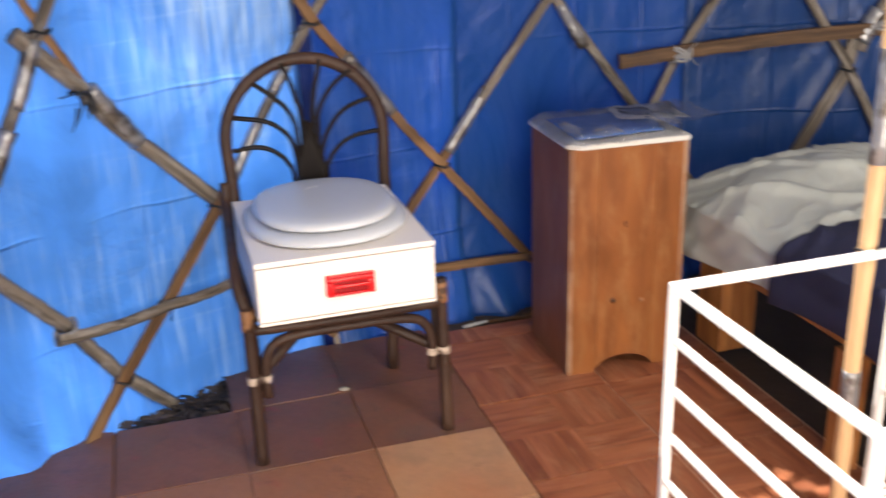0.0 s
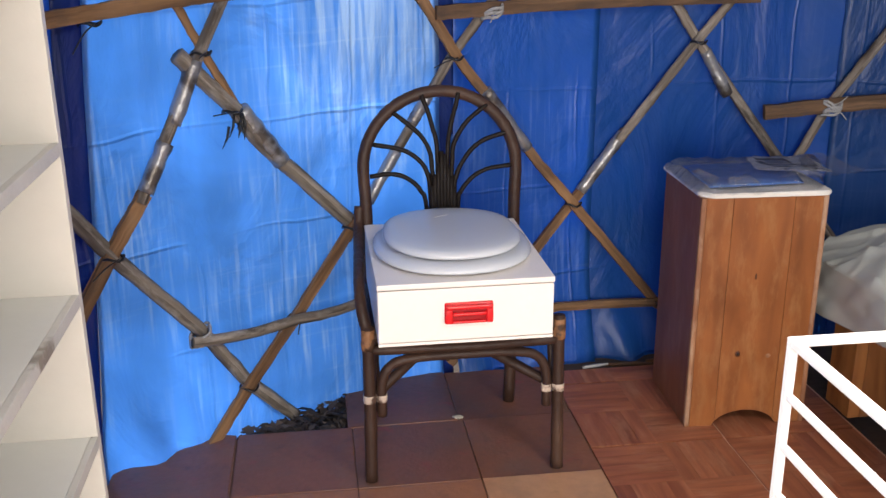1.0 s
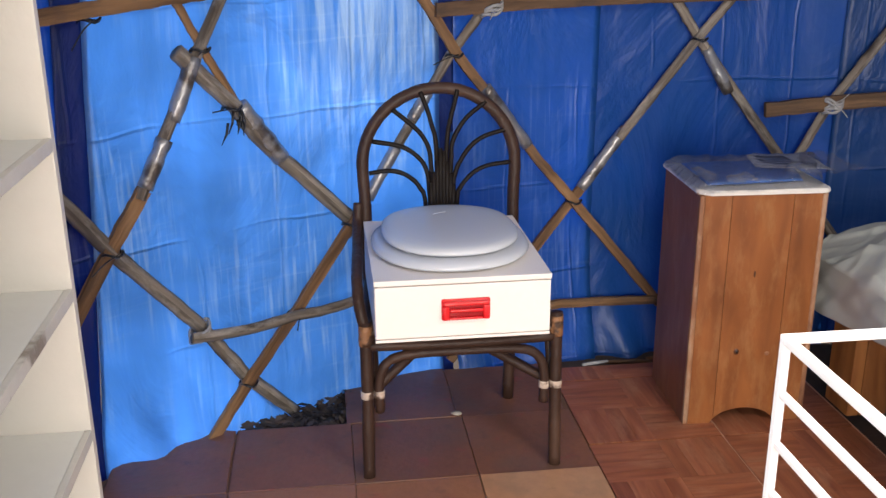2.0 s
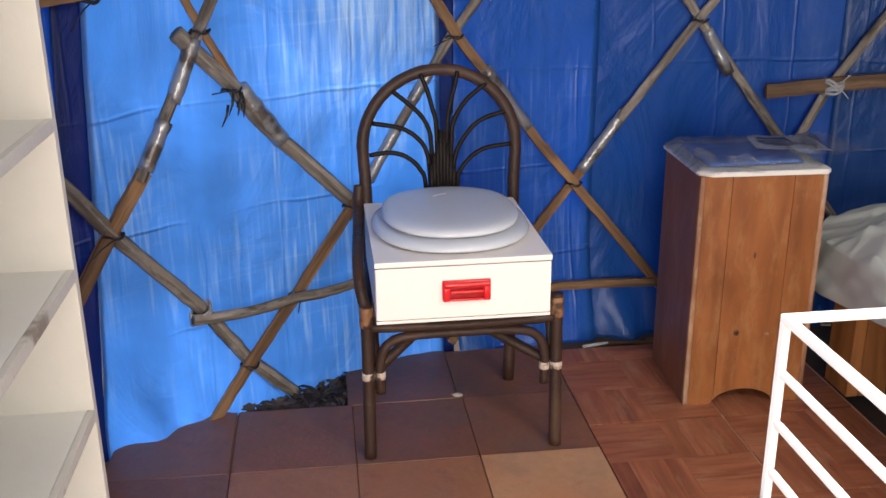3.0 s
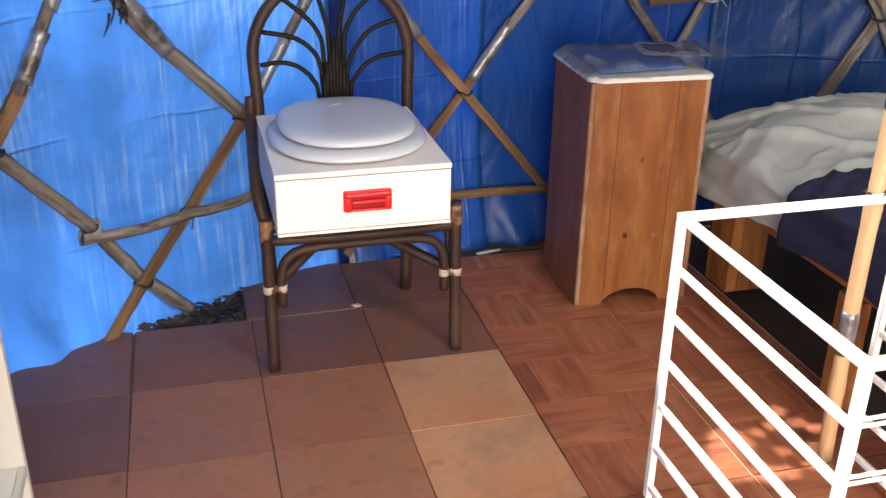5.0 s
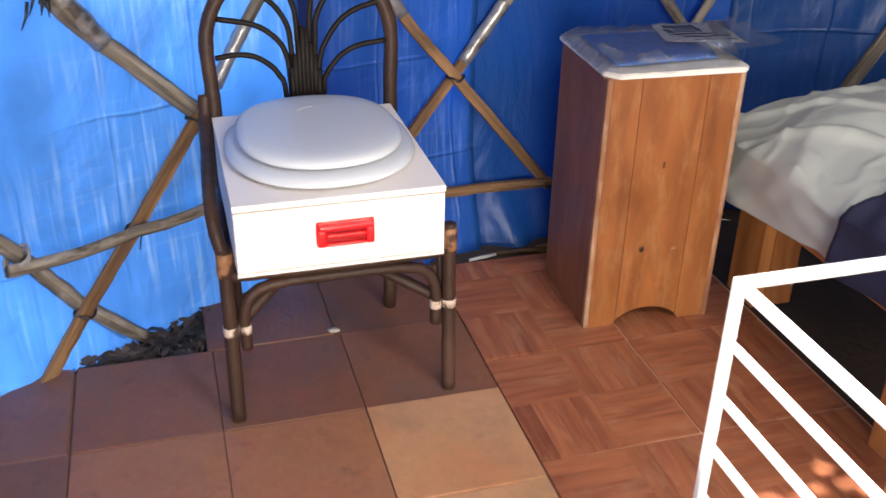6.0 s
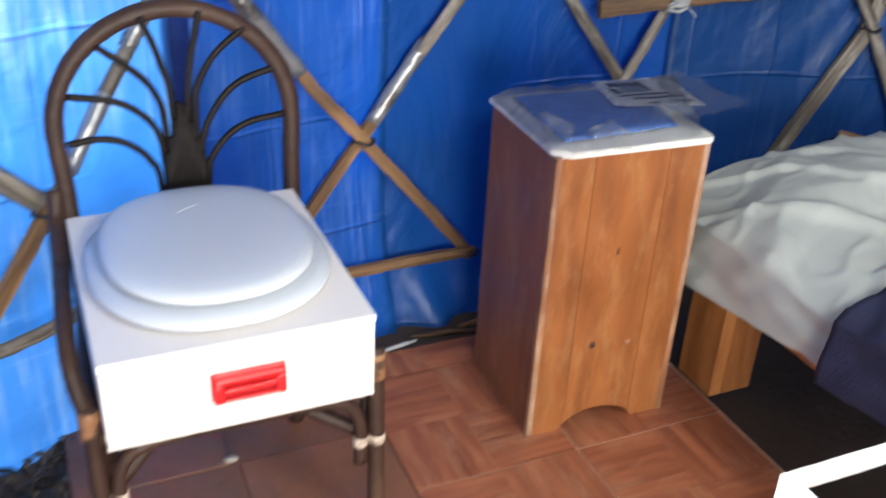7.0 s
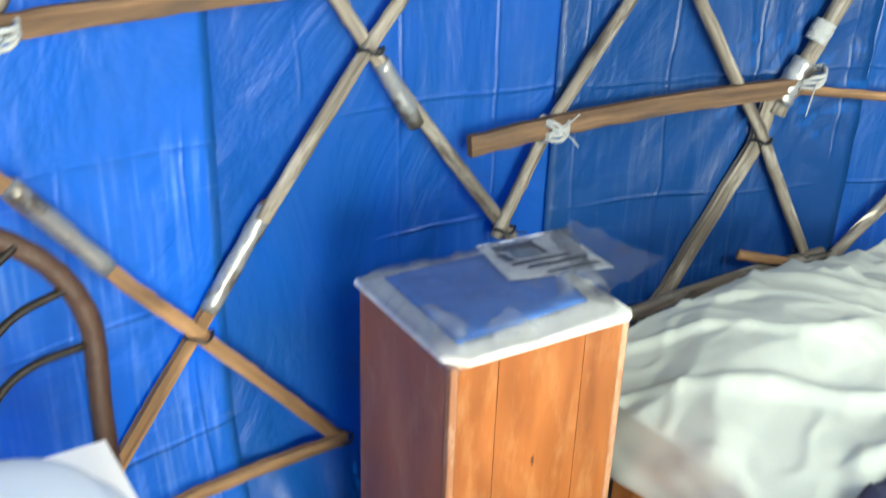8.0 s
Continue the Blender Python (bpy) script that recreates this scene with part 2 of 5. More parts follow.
TERRA = material("terracotta_tile", (0.325, 0.143, 0.070), 0.5, grain=(5, 0.6), fine=(45, 0.2), bump=0.14, bump_scale=70, per_object=0.09,
                 second=(0.23, 0.095, 0.055), second_at=(0.36, 0.66),
                 dust=[((0.22, 0.135, 0.095), 5.5, 0.50, 0.68, 0.45), ((0.30, 0.07, 0.05), 8.0, 0.60, 0.70, 0.5), ((0.09, 0.055, 0.04), 14.0, 0.58, 0.72, 0.5)])
TERRA_PALE = material("pale_terracotta_tile", (0.43, 0.240, 0.130), 0.42, grain=(5, 0.45), fine=(45, 0.14), bump=0.12, bump_scale=70,
                      second=(0.33, 0.145, 0.07), second_at=(0.40, 0.68),
                      dust=[((0.28, 0.17, 0.10), 6.0, 0.50, 0.68, 0.6), ((0.16, 0.085, 0.05), 15.0, 0.60, 0.72, 0.5)])
# stained tiles; shade at the back and under the chair is in their colour
TERRA_SHADED = material("shaded_terracotta_tile", (0.215, 0.090, 0.046), 0.5, grain=(5, 0.6), fine=(45, 0.2), bump=0.14, bump_scale=70, per_object=0.06,
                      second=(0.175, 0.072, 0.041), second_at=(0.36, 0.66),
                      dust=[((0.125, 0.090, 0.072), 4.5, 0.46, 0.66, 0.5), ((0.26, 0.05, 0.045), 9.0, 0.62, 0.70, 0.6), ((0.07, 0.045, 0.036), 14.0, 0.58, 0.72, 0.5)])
GROUT_DARK = material("dirty_grout", (0.15, 0.082, 0.055), 0.95, grain=(9, 0.6), bump=0.3)
GROUT = material("grout", (0.58, 0.38, 0.27), 0.9, bump=0.3)
PARQUET = uv_wood("parquet_print", (0.185, 0.055, 0.027), (0.36, 0.128, 0.060), 0.36, 17.0, 0.09, wear=((0.44, 0.23, 0.13), 0.5))
PINE = uv_wood("orange_varnished_pine", (0.175, 0.055, 0.014), (0.295, 0.102, 0.027), 0.42, 7.0, 0.06, wear=((0.37, 0.185, 0.075), 0.5))
# cabinet sides, back and base: a darker tone than the PINE front
SIDE_WOOD = uv_wood("red_brown_panel", (0.135, 0.041, 0.015), (0.225, 0.076, 0.027), 0.42, 6.0, 0.05, wear=((0.27, 0.145, 0.09), 0.5))
EDGE_WOOD = uv_wood("worn_edge_wood", (0.17, 0.065, 0.03), (0.36, 0.18, 0.09), 0.6, 10.0, 0.05, wear=((0.46, 0.33, 0.23), 0.7))
BED_WOOD = uv_wood("bed_plank", (0.19, 0.062, 0.016), (0.42, 0.17, 0.048), 0.5, 8.0, 0.12)
POLE_GREY = uv_wood("weathered_pole", (0.045, 0.036, 0.030), (0.265, 0.225, 0.185), 0.75, 16.0, 0.0, 0.3, 0.7, wear=((0.40, 0.37, 0.34), 0.65))
POLE_BROWN = uv_wood("brown_slat_wood", (0.085, 0.045, 0.022), (0.34, 0.195, 0.095), 0.7, 18.0, 0.0, 0.3, 0.5, wear=((0.085, 0.058, 0.045), 0.75))
BATTEN = uv_wood("rough_batten_wood", (0.040, 0.024, 0.016), (0.165, 0.097, 0.055), 0.75, 18.0, 0.0, 0.3, 0.6, wear=((0.045, 0.034, 0.030), 0.8))
TAPE = material("grey_tape", (0.30, 0.30, 0.31), 0.32, 0.55, grain=(22, 0.3), bump=0.5, bump_scale=38, second=(0.11, 0.095, 0.085), second_at=(0.50, 0.60))
CLOTH_TIE = material("pale_rag", (0.29, 0.29, 0.295), 0.85, bump=0.6)
BLACK = material("black_plastic", (0.012, 0.012, 0.014), 0.4, bump=0.05)
RATTAN = material("dark_rattan", (0.033, 0.017, 0.012), 0.5, grain=(9, 0.35), fine=(60, 0.15), bump=0.25, bump_scale=70,
                  second=(0.065, 0.034, 0.022), second_at=(0.5, 0.75), spec=0.3)
FAN = material("dark_fan_cane", (0.009, 0.006, 0.005), 0.55, grain=(12, 0.3), bump=0.2, spec=0.2)
RATTAN_WORN = material("worn_rattan_binding", (0.24, 0.115, 0.050), 0.55, grain=(40, 0.35), bump=0.4, second=(0.05, 0.025, 0.015), second_at=(0.48, 0.56))
WRAP = material("pale_binding", (0.46, 0.37, 0.30), 0.6, grain=(30, 0.25), bump=0.4, second=(0.07, 0.04, 0.03), second_at=(0.50, 0.55))
WHITE_BOX = material("cream_white_paint", (0.80, 0.745, 0.70), 0.42, grain=(3, 0.04), fine=(60, 0.02), bump=0.05)
WHITE_LID = material("white_plastic", (0.53, 0.55, 0.59), 0.26, grain=(4, 0.03), fine=(120, 0.01), bump=0.0)
SCUFF = material("grey_scuff", (0.46, 0.46, 0.48), 0.6)
RED = material("red_plastic", (0.62, 0.012, 0.016), 0.22, grain=(20, 0.06), bump=0.0)
# groove and hollow of the handle: recess shade put into a darker red
RED_SHADED = material("shaded_red_plastic", (0.30, 0.006, 0.01), 0.3, grain=(20, 0.06), bump=0.0)
SHELF_PAINT = material("cream_shelf_paint", (0.60, 0.575, 0.52), 0.5, grain=(2.5, 0.12), fine=(30, 0.03), bump=0.12, bump_scale=40)
SHELF_TOP = material("grey_white_shelf_board", (0.63, 0.635, 0.60), 0.45, grain=(3, 0.12), fine=(30, 0.03), bump=0.1, bump_scale=40)
SHELF_EDGE = material("scuffed_shelf_edge", (0.55, 0.54, 0.50), 0.6, grain=(14, 0.1), bump=0.2, second=(0.25, 0.22, 0.18), second_at=(0.60, 0.66))
STAIN = material("scuffed_edge", (0.30, 0.27, 0.23), 0.8, grain=(25, 0.5), bump=0.3)
RAIL_PAINT = material("white_enamel", (0.86, 0.85, 0.83), 0.3, grain=(6, 0.04), fine=(60, 0.03), bump=0.05)
BAMBOO = material("pale_bamboo", (0.56, 0.36, 0.19), 0.5, grain=(5, 0.2), fine=(50, 0.1), bump=0.25, stretch=(1, 1, 0.2), second=(0.40, 0.22, 0.10), second_at=(0.45, 0.7))
SHEET = material("grey_white_sheet", (0.36, 0.375, 0.350), 0.85, grain=(4, 0.06), fine=(200, 0.04), bump=0.15, bump_scale=500)
NAVY = material("navy_blanket", (0.012, 0.013, 0.042), 0.9, grain=(8, 0.25), fine=(200, 0.1), bump=0.4, bump_scale=300)
MATTRESS = material("dark_mattress", (0.06, 0.05, 0.05), 0.9, bump=0.3)
PACK_BLUE = material("blue_fabric", (0.072, 0.195, 0.60), 0.75, grain=(9, 0.15), fine=(250, 0.1), bump=0.3, bump_scale=400)
PACK_PAPER = material("white_label_paper", (0.80, 0.81, 0.82), 0.55, bump=0.05)
PACK_GREY = material("grey_blue_print", (0.20, 0.25, 0.33), 0.5, grain=(60, 0.4), bump=0.0)
PACK_INK = material("dark_print", (0.04, 0.045, 0.06), 0.5, bump=0.0)
TOP_WHITE = material("white_laminate", (0.66, 0.64, 0.60), 0.4, grain=(5, 0.06), bump=0.05)
KNOT = material("wood_knot", (0.10, 0.035, 0.015), 0.6, bump=0.2)

PLASTIC = bpy.data.materials.new("clear_plastic_film")
PLASTIC.use_nodes = True
_n, _l = PLASTIC.node_tree.nodes, PLASTIC.node_tree.links
_n.remove(_n["Principled BSDF"])
_tr, _gl, _mx, _fr = (_n.new("ShaderNodeBsdfTransparent"), _n.new("ShaderNodeBsdfGlossy"), _n.new("ShaderNodeMixShader"), _n.new("ShaderNodeFresnel"))
_tr.inputs["Color"].default_value = (0.93, 0.94, 0.96, 1)
_gl.inputs["Roughness"].default_value = 0.07
_fr.inputs["IOR"].default_value = 1.55
_nz, _bp = _n.new("ShaderNodeTexNoise"), _n.new("ShaderNodeBump")
_nz.inputs["Scale"].default_value, _nz.inputs["Detail"].default_value, _nz.inputs["Distortion"].default_value = 28, 3, 1.5
_bp.inputs["Strength"].default_value, _bp.inputs["Distance"].default_value = 0.45, 0.01
_l.new(_nz.outputs["Fac"], _bp.inputs["Height"])
_l.new(_bp.outputs[0], _gl.inputs["Normal"])
_l.new(_bp.outputs[0], _fr.inputs["Normal"])
_ad = _n.new("ShaderNodeMath")
_ad.operation = "ADD"
_ad.inputs[1].default_value = 0.03
_l.new(_fr.outputs[0], _ad.inputs[0])
_l.new(_ad.outputs[0], _mx.inputs["Fac"])
_l.new(_tr.outputs[0], _mx.inputs[1])
_l.new(_gl.outputs[0], _mx.inputs[2])
# milky lines along the folds: the film's highlights put in as diffuse white
_cr, _cm, _hz, _hm, _ht = (_n.new("ShaderNodeTexNoise"), _n.new("ShaderNodeMapRange"), _n.new("ShaderNodeBsdfDiffuse"), _n.new("ShaderNodeMixShader"), _n.new("ShaderNodeMath"))
_cr.inputs["Scale"].default_value, _cr.inputs["Detail"].default_value, _cr.inputs["Distortion"].default_value = 13, 3, 1.8
_ht.operation = "SUBTRACT"
_ht.inputs[1].default_value = 0.5
_ab = _n.new("ShaderNodeMath")
_ab.operation = "ABSOLUTE"
_l.new(_cr.outputs["Fac"], _ht.inputs[0])
_l.new(_ht.outputs[0], _ab.inputs[0])
_l.new(_ab.outputs[0], _cm.inputs["Value"])
_cm.inputs["From Min"].default_value, _cm.inputs["From Max"].default_value = 0.0, 0.016
_cm.inputs["To Min"].default_value, _cm.inputs["To Max"].default_value = 0.14, 0.01
_hz.inputs["Color"].default_value = (0.86, 0.88, 0.92, 1)
_l.new(_cm.outputs[0], _hm.inputs["Fac"])
_l.new(_mx.outputs[0], _hm.inputs[1])
_l.new(_hz.outputs[0], _hm.inputs[2])
_l.new(_hm.outputs[0], _n["Material Output"].inputs["Surface"])
_cm.name, _cr.name = "crease", "folds"
# crumpled folds carry stronger painted highlights
GLINT_FILM = PLASTIC.copy()
GLINT_FILM.name = "crumpled_glint_film"
_c2 = GLINT_FILM.node_tree.nodes["crease"]
_c2.inputs["From Max"].default_value, _c2.inputs["To Min"].default_value, _c2.inputs["To Max"].default_value = 0.026, 0.50, 0.015
_c3 = GLINT_FILM.node_tree.nodes["folds"]
_c3.inputs["Scale"].default_value, _c3.inputs["Distortion"].default_value = 48, 2.5


# ---- mesh helpers ----
def link_mesh(name, bm, mat, smooth=True):
    me = bpy.data.meshes.new(name)
    bmesh.ops.recalc_face_normals(bm, faces=bm.faces)
    bm.to_mesh(me)
    bm.free()
    for f in me.polygons:
        f.use_smooth = smooth
    me.materials.append(mat)
    return new(name, me)


def part(name, bm, mat, parent, label="", smooth=True):
    ob = link_mesh(name, bm, mat, smooth)
    ob.parent = parent
    if label:
        tagged(ob, label)
    return ob


def thing(name, place, label, category, group="", kind=""):
    ob = new(name)
    ob.empty_display_size = 0.05
    ob.location = place
    return tagged(ob, label, category, group, kind)


def box(bm, x0, x1, y0, y1, z0, z1, bevel=0.003, uv_axis=None):
    """A bevelled block; uv_axis lays the grain along that axis."""
    made = bmesh.ops.create_cube(bm, size=1)["verts"]
    for v in made:
        v.co = Vector(((x0 + x1) / 2 + v.co.x * (x1 - x0), (y0 + y1) / 2 + v.co.y * (y1 - y0), (z0 + z1) / 2 + v.co.z * (z1 - z0)))
    edges = {e for v in made for e in v.link_edges}
    faces = {f for v in made for f in v.link_faces}
    if bevel:
        made = bmesh.ops.bevel(bm, geom=list(edges), offset=bevel, segments=2, affect="EDGES", profile=0.7)
        faces = {f for v in made["verts"] for f in v.link_faces} | {f for f in faces if f.is_valid}
    if uv_axis is not None:
        layer = bm.loops.layers.uv.verify()
        others = [a for a in range(3) if a != uv_axis]
        for f in faces:
            for lp in f.loops:
                c = lp.vert.co
                lp[layer].uv = (c[uv_axis], c[others[0]] + c[others[1]])
    return bm


def tube(bm, pts, radius, sides=8, caps=True, squash=None):
    """A round bar along points; radius is one number or one for each point. squash: thickness relative to width along a given direction."""
    pts = [Vector(p) for p in pts]
    rs = radius if isinstance(radius, (list, tuple)) else [radius] * len(pts)
    up, rings, run, total = None, [], [], 0.0
    layer = bm.loops.layers.uv.verify()
    phase = math.pi / 4 if sides == 4 else 0.0
    for k, p in enumerate(pts):
        d = (pts[min(k + 1, len(pts) - 1)] - pts[max(k - 1, 0)]).normalized()
        if up is None:
            up = d.orthogonal().normalized()
            if squash:
                up = (Vector(squash[0]) - d * d.dot(Vector(squash[0]))).normalized()
        up = (up - d * up.dot(d)).normalized()
        side = d.cross(up)
        flat = squash[1] if squash else 1.0
        total += (p - pts[k - 1]).length if k else 0.0
        run.append(total)
        rings.append([bm.verts.new(p + rs[k] * (flat * math.cos(a) * up + math.sin(a) * side)) for a in (phase + 2 * math.pi * j / sides for j in range(sides))])
    for n_ring, (a, b) in enumerate(zip(rings, rings[1:])):
        for j in range(sides):
            f = bm.faces.new((a[j], a[(j + 1) % sides], b[(j + 1) % sides], b[j]))
            for lp, (m, q) in zip(f.loops, ((0, j), (0, j + 1), (1, j + 1), (1, j))):
                lp[layer].uv = (run[n_ring + m], 2 * math.pi * rs[0] * q / sides)
    if caps:
        bm.faces.new(rings[0])
        bm.faces.new(rings[-1])
    return bm


def curve_points(ctrl, steps=8):
    """A smooth line through the control points."""
    c = [Vector(p) for p in ctrl]
    c = [2 * c[0] - c[1], *c, 2 * c[-1] - c[-2]]
    out = []
    for k in range(1, len(c) - 2):
        p0, p1, p2, p3 = c[k - 1 : k + 3]
        for s in range(steps):
            t = s / steps
            out.append(0.5 * (2 * p1 + (p2 - p0) * t + (2 * p0 - 5 * p1 + 4 * p2 - p3) * t * t + (3 * p1 - p0 - 3 * p2 + p3) * t**3))
    return out + [c[-2]]


def on_wall(x, z, inset=0.03):
    """The place on the round wall at x and height z, inset metres inside the sheet."""
    r = RAD + 0.02 - inset
    return Vector((x, CY + math.sqrt(max(r * r - (x - CX) ** 2, 0.01)), z))


# ---- ground and floor ----
bm = bmesh.new()
bmesh.ops.create_grid(bm, x_segments=60, y_segments=60, size=1)
for v in bm.verts:
    q = v.co.copy()
    far = max(abs(q.x), abs(q.y))
    s = 4 + 300 * max(0, far - 0.5) ** 2
    v.co = Vector((CX + q.x * s, CY + q.y * s, -0.035 + 0.008 * noise.noise(q * 60) ))
tagged(link_mesh("ground", bm, SOIL), "bare brown soil under and around the tent", "ground", kind="structure")

floor = thing("floor", (0, 0, 0), "terracotta and parquet-look tile floor laid on bare soil", "floor", kind="structure")
bm = bmesh.new()
box(bm, 0.630, 1.378, -4.2, 0.880, -0.03, -0.005, 0.002)
part("grout_bed", bm, GROUT, floor, "pale sandy grout between the tiles", smooth=False)
part("grout_bed", box(bmesh.new(), 0.005, 0.628, 0.612, 0.900, -0.03, -0.006, 0.001), GROUT_DARK, floor, "dirty reddish grout in narrow joints", smooth=False)
bm = bmesh.new()
rim, bed_r = [], RAD - 0.02
for k in range(61):                                     # the bed stops at the round wall and at the missing tile
    y = 0.610 - (0.610 + 3.9) * k / 60
    rim.append((CX - math.sqrt(max(bed_r**2 - (y - CY) ** 2, 0.0)), y))
rim = [p for p in rim if p[0] < 0.60] + [(0.628, -3.9), (0.628, 0.610)]
low, high = [bm.verts.new((x, y, -0.03)) for x, y in rim], [bm.verts.new((x, y, -0.006)) for x, y in rim]
bm.faces.new(low)
bm.faces.new(high)
for k in range(len(rim)):
    bm.faces.new((low[k], low[(k + 1) % len(rim)], high[(k + 1) % len(rim)], high[k]))
part("grout_bed", bm, GROUT_DARK, floor, smooth=False)


def leaf_scatter(bm, spots, seed):
    rng = random.Random(seed)
    for x, y, z, size in spots:
        turn = Euler((rng.gauss(0, 0.28), rng.gauss(0, 0.28), rng.uniform(0, 6.3))).to_matrix()
        w, h, lift = size * rng.uniform(0.18, 0.62), size, size * rng.uniform(-0.08, 0.18)
        ring = [Vector(p) for p in ((-h, 0, 0), (-0.3 * h, w, lift), (0.5 * h, 0.8 * w, lift * 0.6), (h, 0, 0.2 * lift), (0.5 * h, -0.8 * w, lift * 0.6), (-0.3 * h, -w, lift))]
        vs = [bm.verts.new(turn @ p + Vector((x, y, z))) for p in ring]
        bm.faces.new(vs)


# ---- round tent: sheets, roof ----
def wall_sheet(name, x0, x1, z0, z1, out, mat, seed, label, hem=0.0, amp=0.012, flare=0.0, pull=None, lean=(0.0, 0.0)):
    """A hung sheet that follows the round wall between two x places on the far side, with folds and creases."""
    th0, th1 = math.asin((x0 - CX) / RAD), math.asin((x1 - CX) / RAD)
    return arc_sheet(name, th0, th1, z0, z1, out, mat, seed, label, hem, amp, flare, pull, lean)


def arc_sheet(name, th0, th1, z0, z1, out, mat, seed, label, hem=0.0, amp=0.012, flare=0.0, pull=None, lean=(0.0, 0.0)):
    nu, nv = max(8, int(abs(th1 - th0) * RAD / 0.022)), int((z1 - z0) / 0.03)
    bm = bmesh.new()
    layer = bm.loops.layers.uv.verify()
    rows = []
    for j in range(nv + 1):
        v = j / nv
        row = []
        for i in range(nu + 1):
            u = i / nu
            z = z0 + (z1 - z0) * v
            th = th0 + (th1 - th0) * u + (lean[0] * (1 - u) + lean[1] * u) * (z - 1.0) / RAD
            s = th * RAD
            low = max(0.0, 1 - (z - z0) / 0.45)
            r = RAD + out
            r += amp * noise.noise(Vector((s * 2.2, z * 1.5, seed)))
            r += 0.5 * amp * noise.noise(Vector((s * 7 + 2 * z, z * 4, seed + 5)))
            r += 0.065 * low * low * noise.noise(Vector((s * 9 + 3 * z, z * 1.2, seed + 9)))
            r -= flare * low * low
            if pull:                                    # folds that run out from where a tie pulls the sheet
                dx, dz2 = CX + RAD * math.sin(th) - pull[0], z - pull[1]
                away = math.hypot(dx, dz2)
                r += 0.010 * math.sin(13 * math.atan2(dz2, dx) + 4 * noise.noise(Vector((dx * 4, dz2 * 4, 2)))) * math.exp(-away / 0.22) * min(1, away / 0.05)
            dz = hem * low * noise.noise(Vector((s * 3, seed, 1.0)))
            row.append((bm.verts.new((CX + r * math.sin(th), CY + r * math.cos(th), z + dz)), s, z))
        rows.append(row)
    for a, b in zip(rows, rows[1:]):
        for k in range(nu):
            quad = (a[k], a[k + 1], b[k + 1], b[k])
            f = bm.faces.new([q[0] for q in quad])
            for lp, q in zip(f.loops, quad):
                lp[layer].uv = (q[1] + seed, q[2])
    ob = link_mesh(name, bm, mat)
    thick = ob.modifiers.new("thickness", "SOLIDIFY")
    thick.thickness, thick.offset = 0.0015, 1.0
    return tagged(ob, label, "tarpaulin", kind="structure")


WALL_TOP = WALL_H + 0.03
wall_sheet("wall_tarp_light", -0.565, 0.30, -0.06, WALL_TOP, 0.006, TARP_LIGHT, 3.0, "pale blue translucent tarpaulin hung on a pole lattice", hem=0.02, flare=0.02, lean=(0.075, 0.0))
wall_sheet("wall_tarp_deep", 0.775, 1.60, -0.06, WALL_TOP, 0.026, TARP_DEEP, 11.0, "deep blue creased tarpaulin hung on a pole lattice", flare=0.10)
# brighter stretch of the deep sheet: daylight coming through, put in its colour
wall_sheet("wall_tarp_middle", 0.335, 0.80, -0.06, WALL_TOP, 0.013, TARP_SOFT, 14.0, "tarpaulin beside the overlap, coloured brighter for daylight through it", flare=0.09, amp=0.008)
wall_sheet("wall_tarp_far", 1.575, 2.36, -0.04, WALL_TOP, 0.012, TARP_MID, 17.0, "mid-blue creased tarpaulin behind the bed", amp=0.012, pull=(2.17, 0.82))
wall_sheet("wall_tarp_corner", 2.33, 3.0, -0.04, WALL_TOP, 0.030, TARP_DEEP, 19.0, "deep blue tarpaulin at the bed's far side", amp=0.012)
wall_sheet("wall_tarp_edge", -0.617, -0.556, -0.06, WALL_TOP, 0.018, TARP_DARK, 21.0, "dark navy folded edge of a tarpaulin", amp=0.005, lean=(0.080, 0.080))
wall_sheet("wall_tarp_side", -1.62, -0.600, -0.06, WALL_TOP, 0.022, TARP_SOFT, 25.0, "mid-blue tarpaulin beyond the shelf unit", lean=(0.0, 0.080))
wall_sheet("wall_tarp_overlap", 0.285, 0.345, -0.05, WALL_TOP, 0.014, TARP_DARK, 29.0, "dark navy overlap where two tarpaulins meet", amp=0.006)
TH_L, TH_R = math.asin((-1.6 - CX) / RAD), math.asin((2.98 - CX) / RAD)
DOOR_A, DOOR_B = math.pi + 0.10, math.pi + 0.88        # assumed doorway behind the camera, left open for the frontal light
arc_sheet("wall_tarp_right", TH_R, DOOR_A, -0.04, WALL_TOP, 0.02, TARP_DEEP, 33.0, "deep blue tarpaulin along the tent wall")
arc_sheet("wall_tarp_left", DOOR_B, 2 * math.pi + TH_L, -0.04, WALL_TOP, 0.02, TARP_LIGHT, 37.0, "pale blue tarpaulin along the tent wall")

# roof, unseen: shallow canvas cone; hatch and holes placed to pass the sunlight
bm = bmesh.new()
grid = 0.015
SUN_HATCH = (0.04, 1.02, -0.55, 0.39)
SUN_HOLES = [(0.519, 0.733, 0.020), (0.537, 0.682, 0.022), (0.566, 0.652, 0.018), (0.466, 0.679, 0.015), (0.427, 0.668, 0.017), (0.442, 0.595, 0.018), (0.509, 0.590, 0.024), (0.410, 0.528, 0.022), (0.350, 0.655, 0.046), (0.318, 0.610, 0.046), (0.290, 0.560, 0.046), (0.357, 0.530, 0.034), (0.470, 0.535, 0.020)]
CROWN = 0.48                                            # radius of the open crown ring, added for the overhead lamp


def roof_z(x, y):
    return WALL_H + 0.02 + 0.28 * (1 - math.hypot(x - CX, y - CY) / RAD)


cells = {}
n_r = int(RAD / grid) + 2
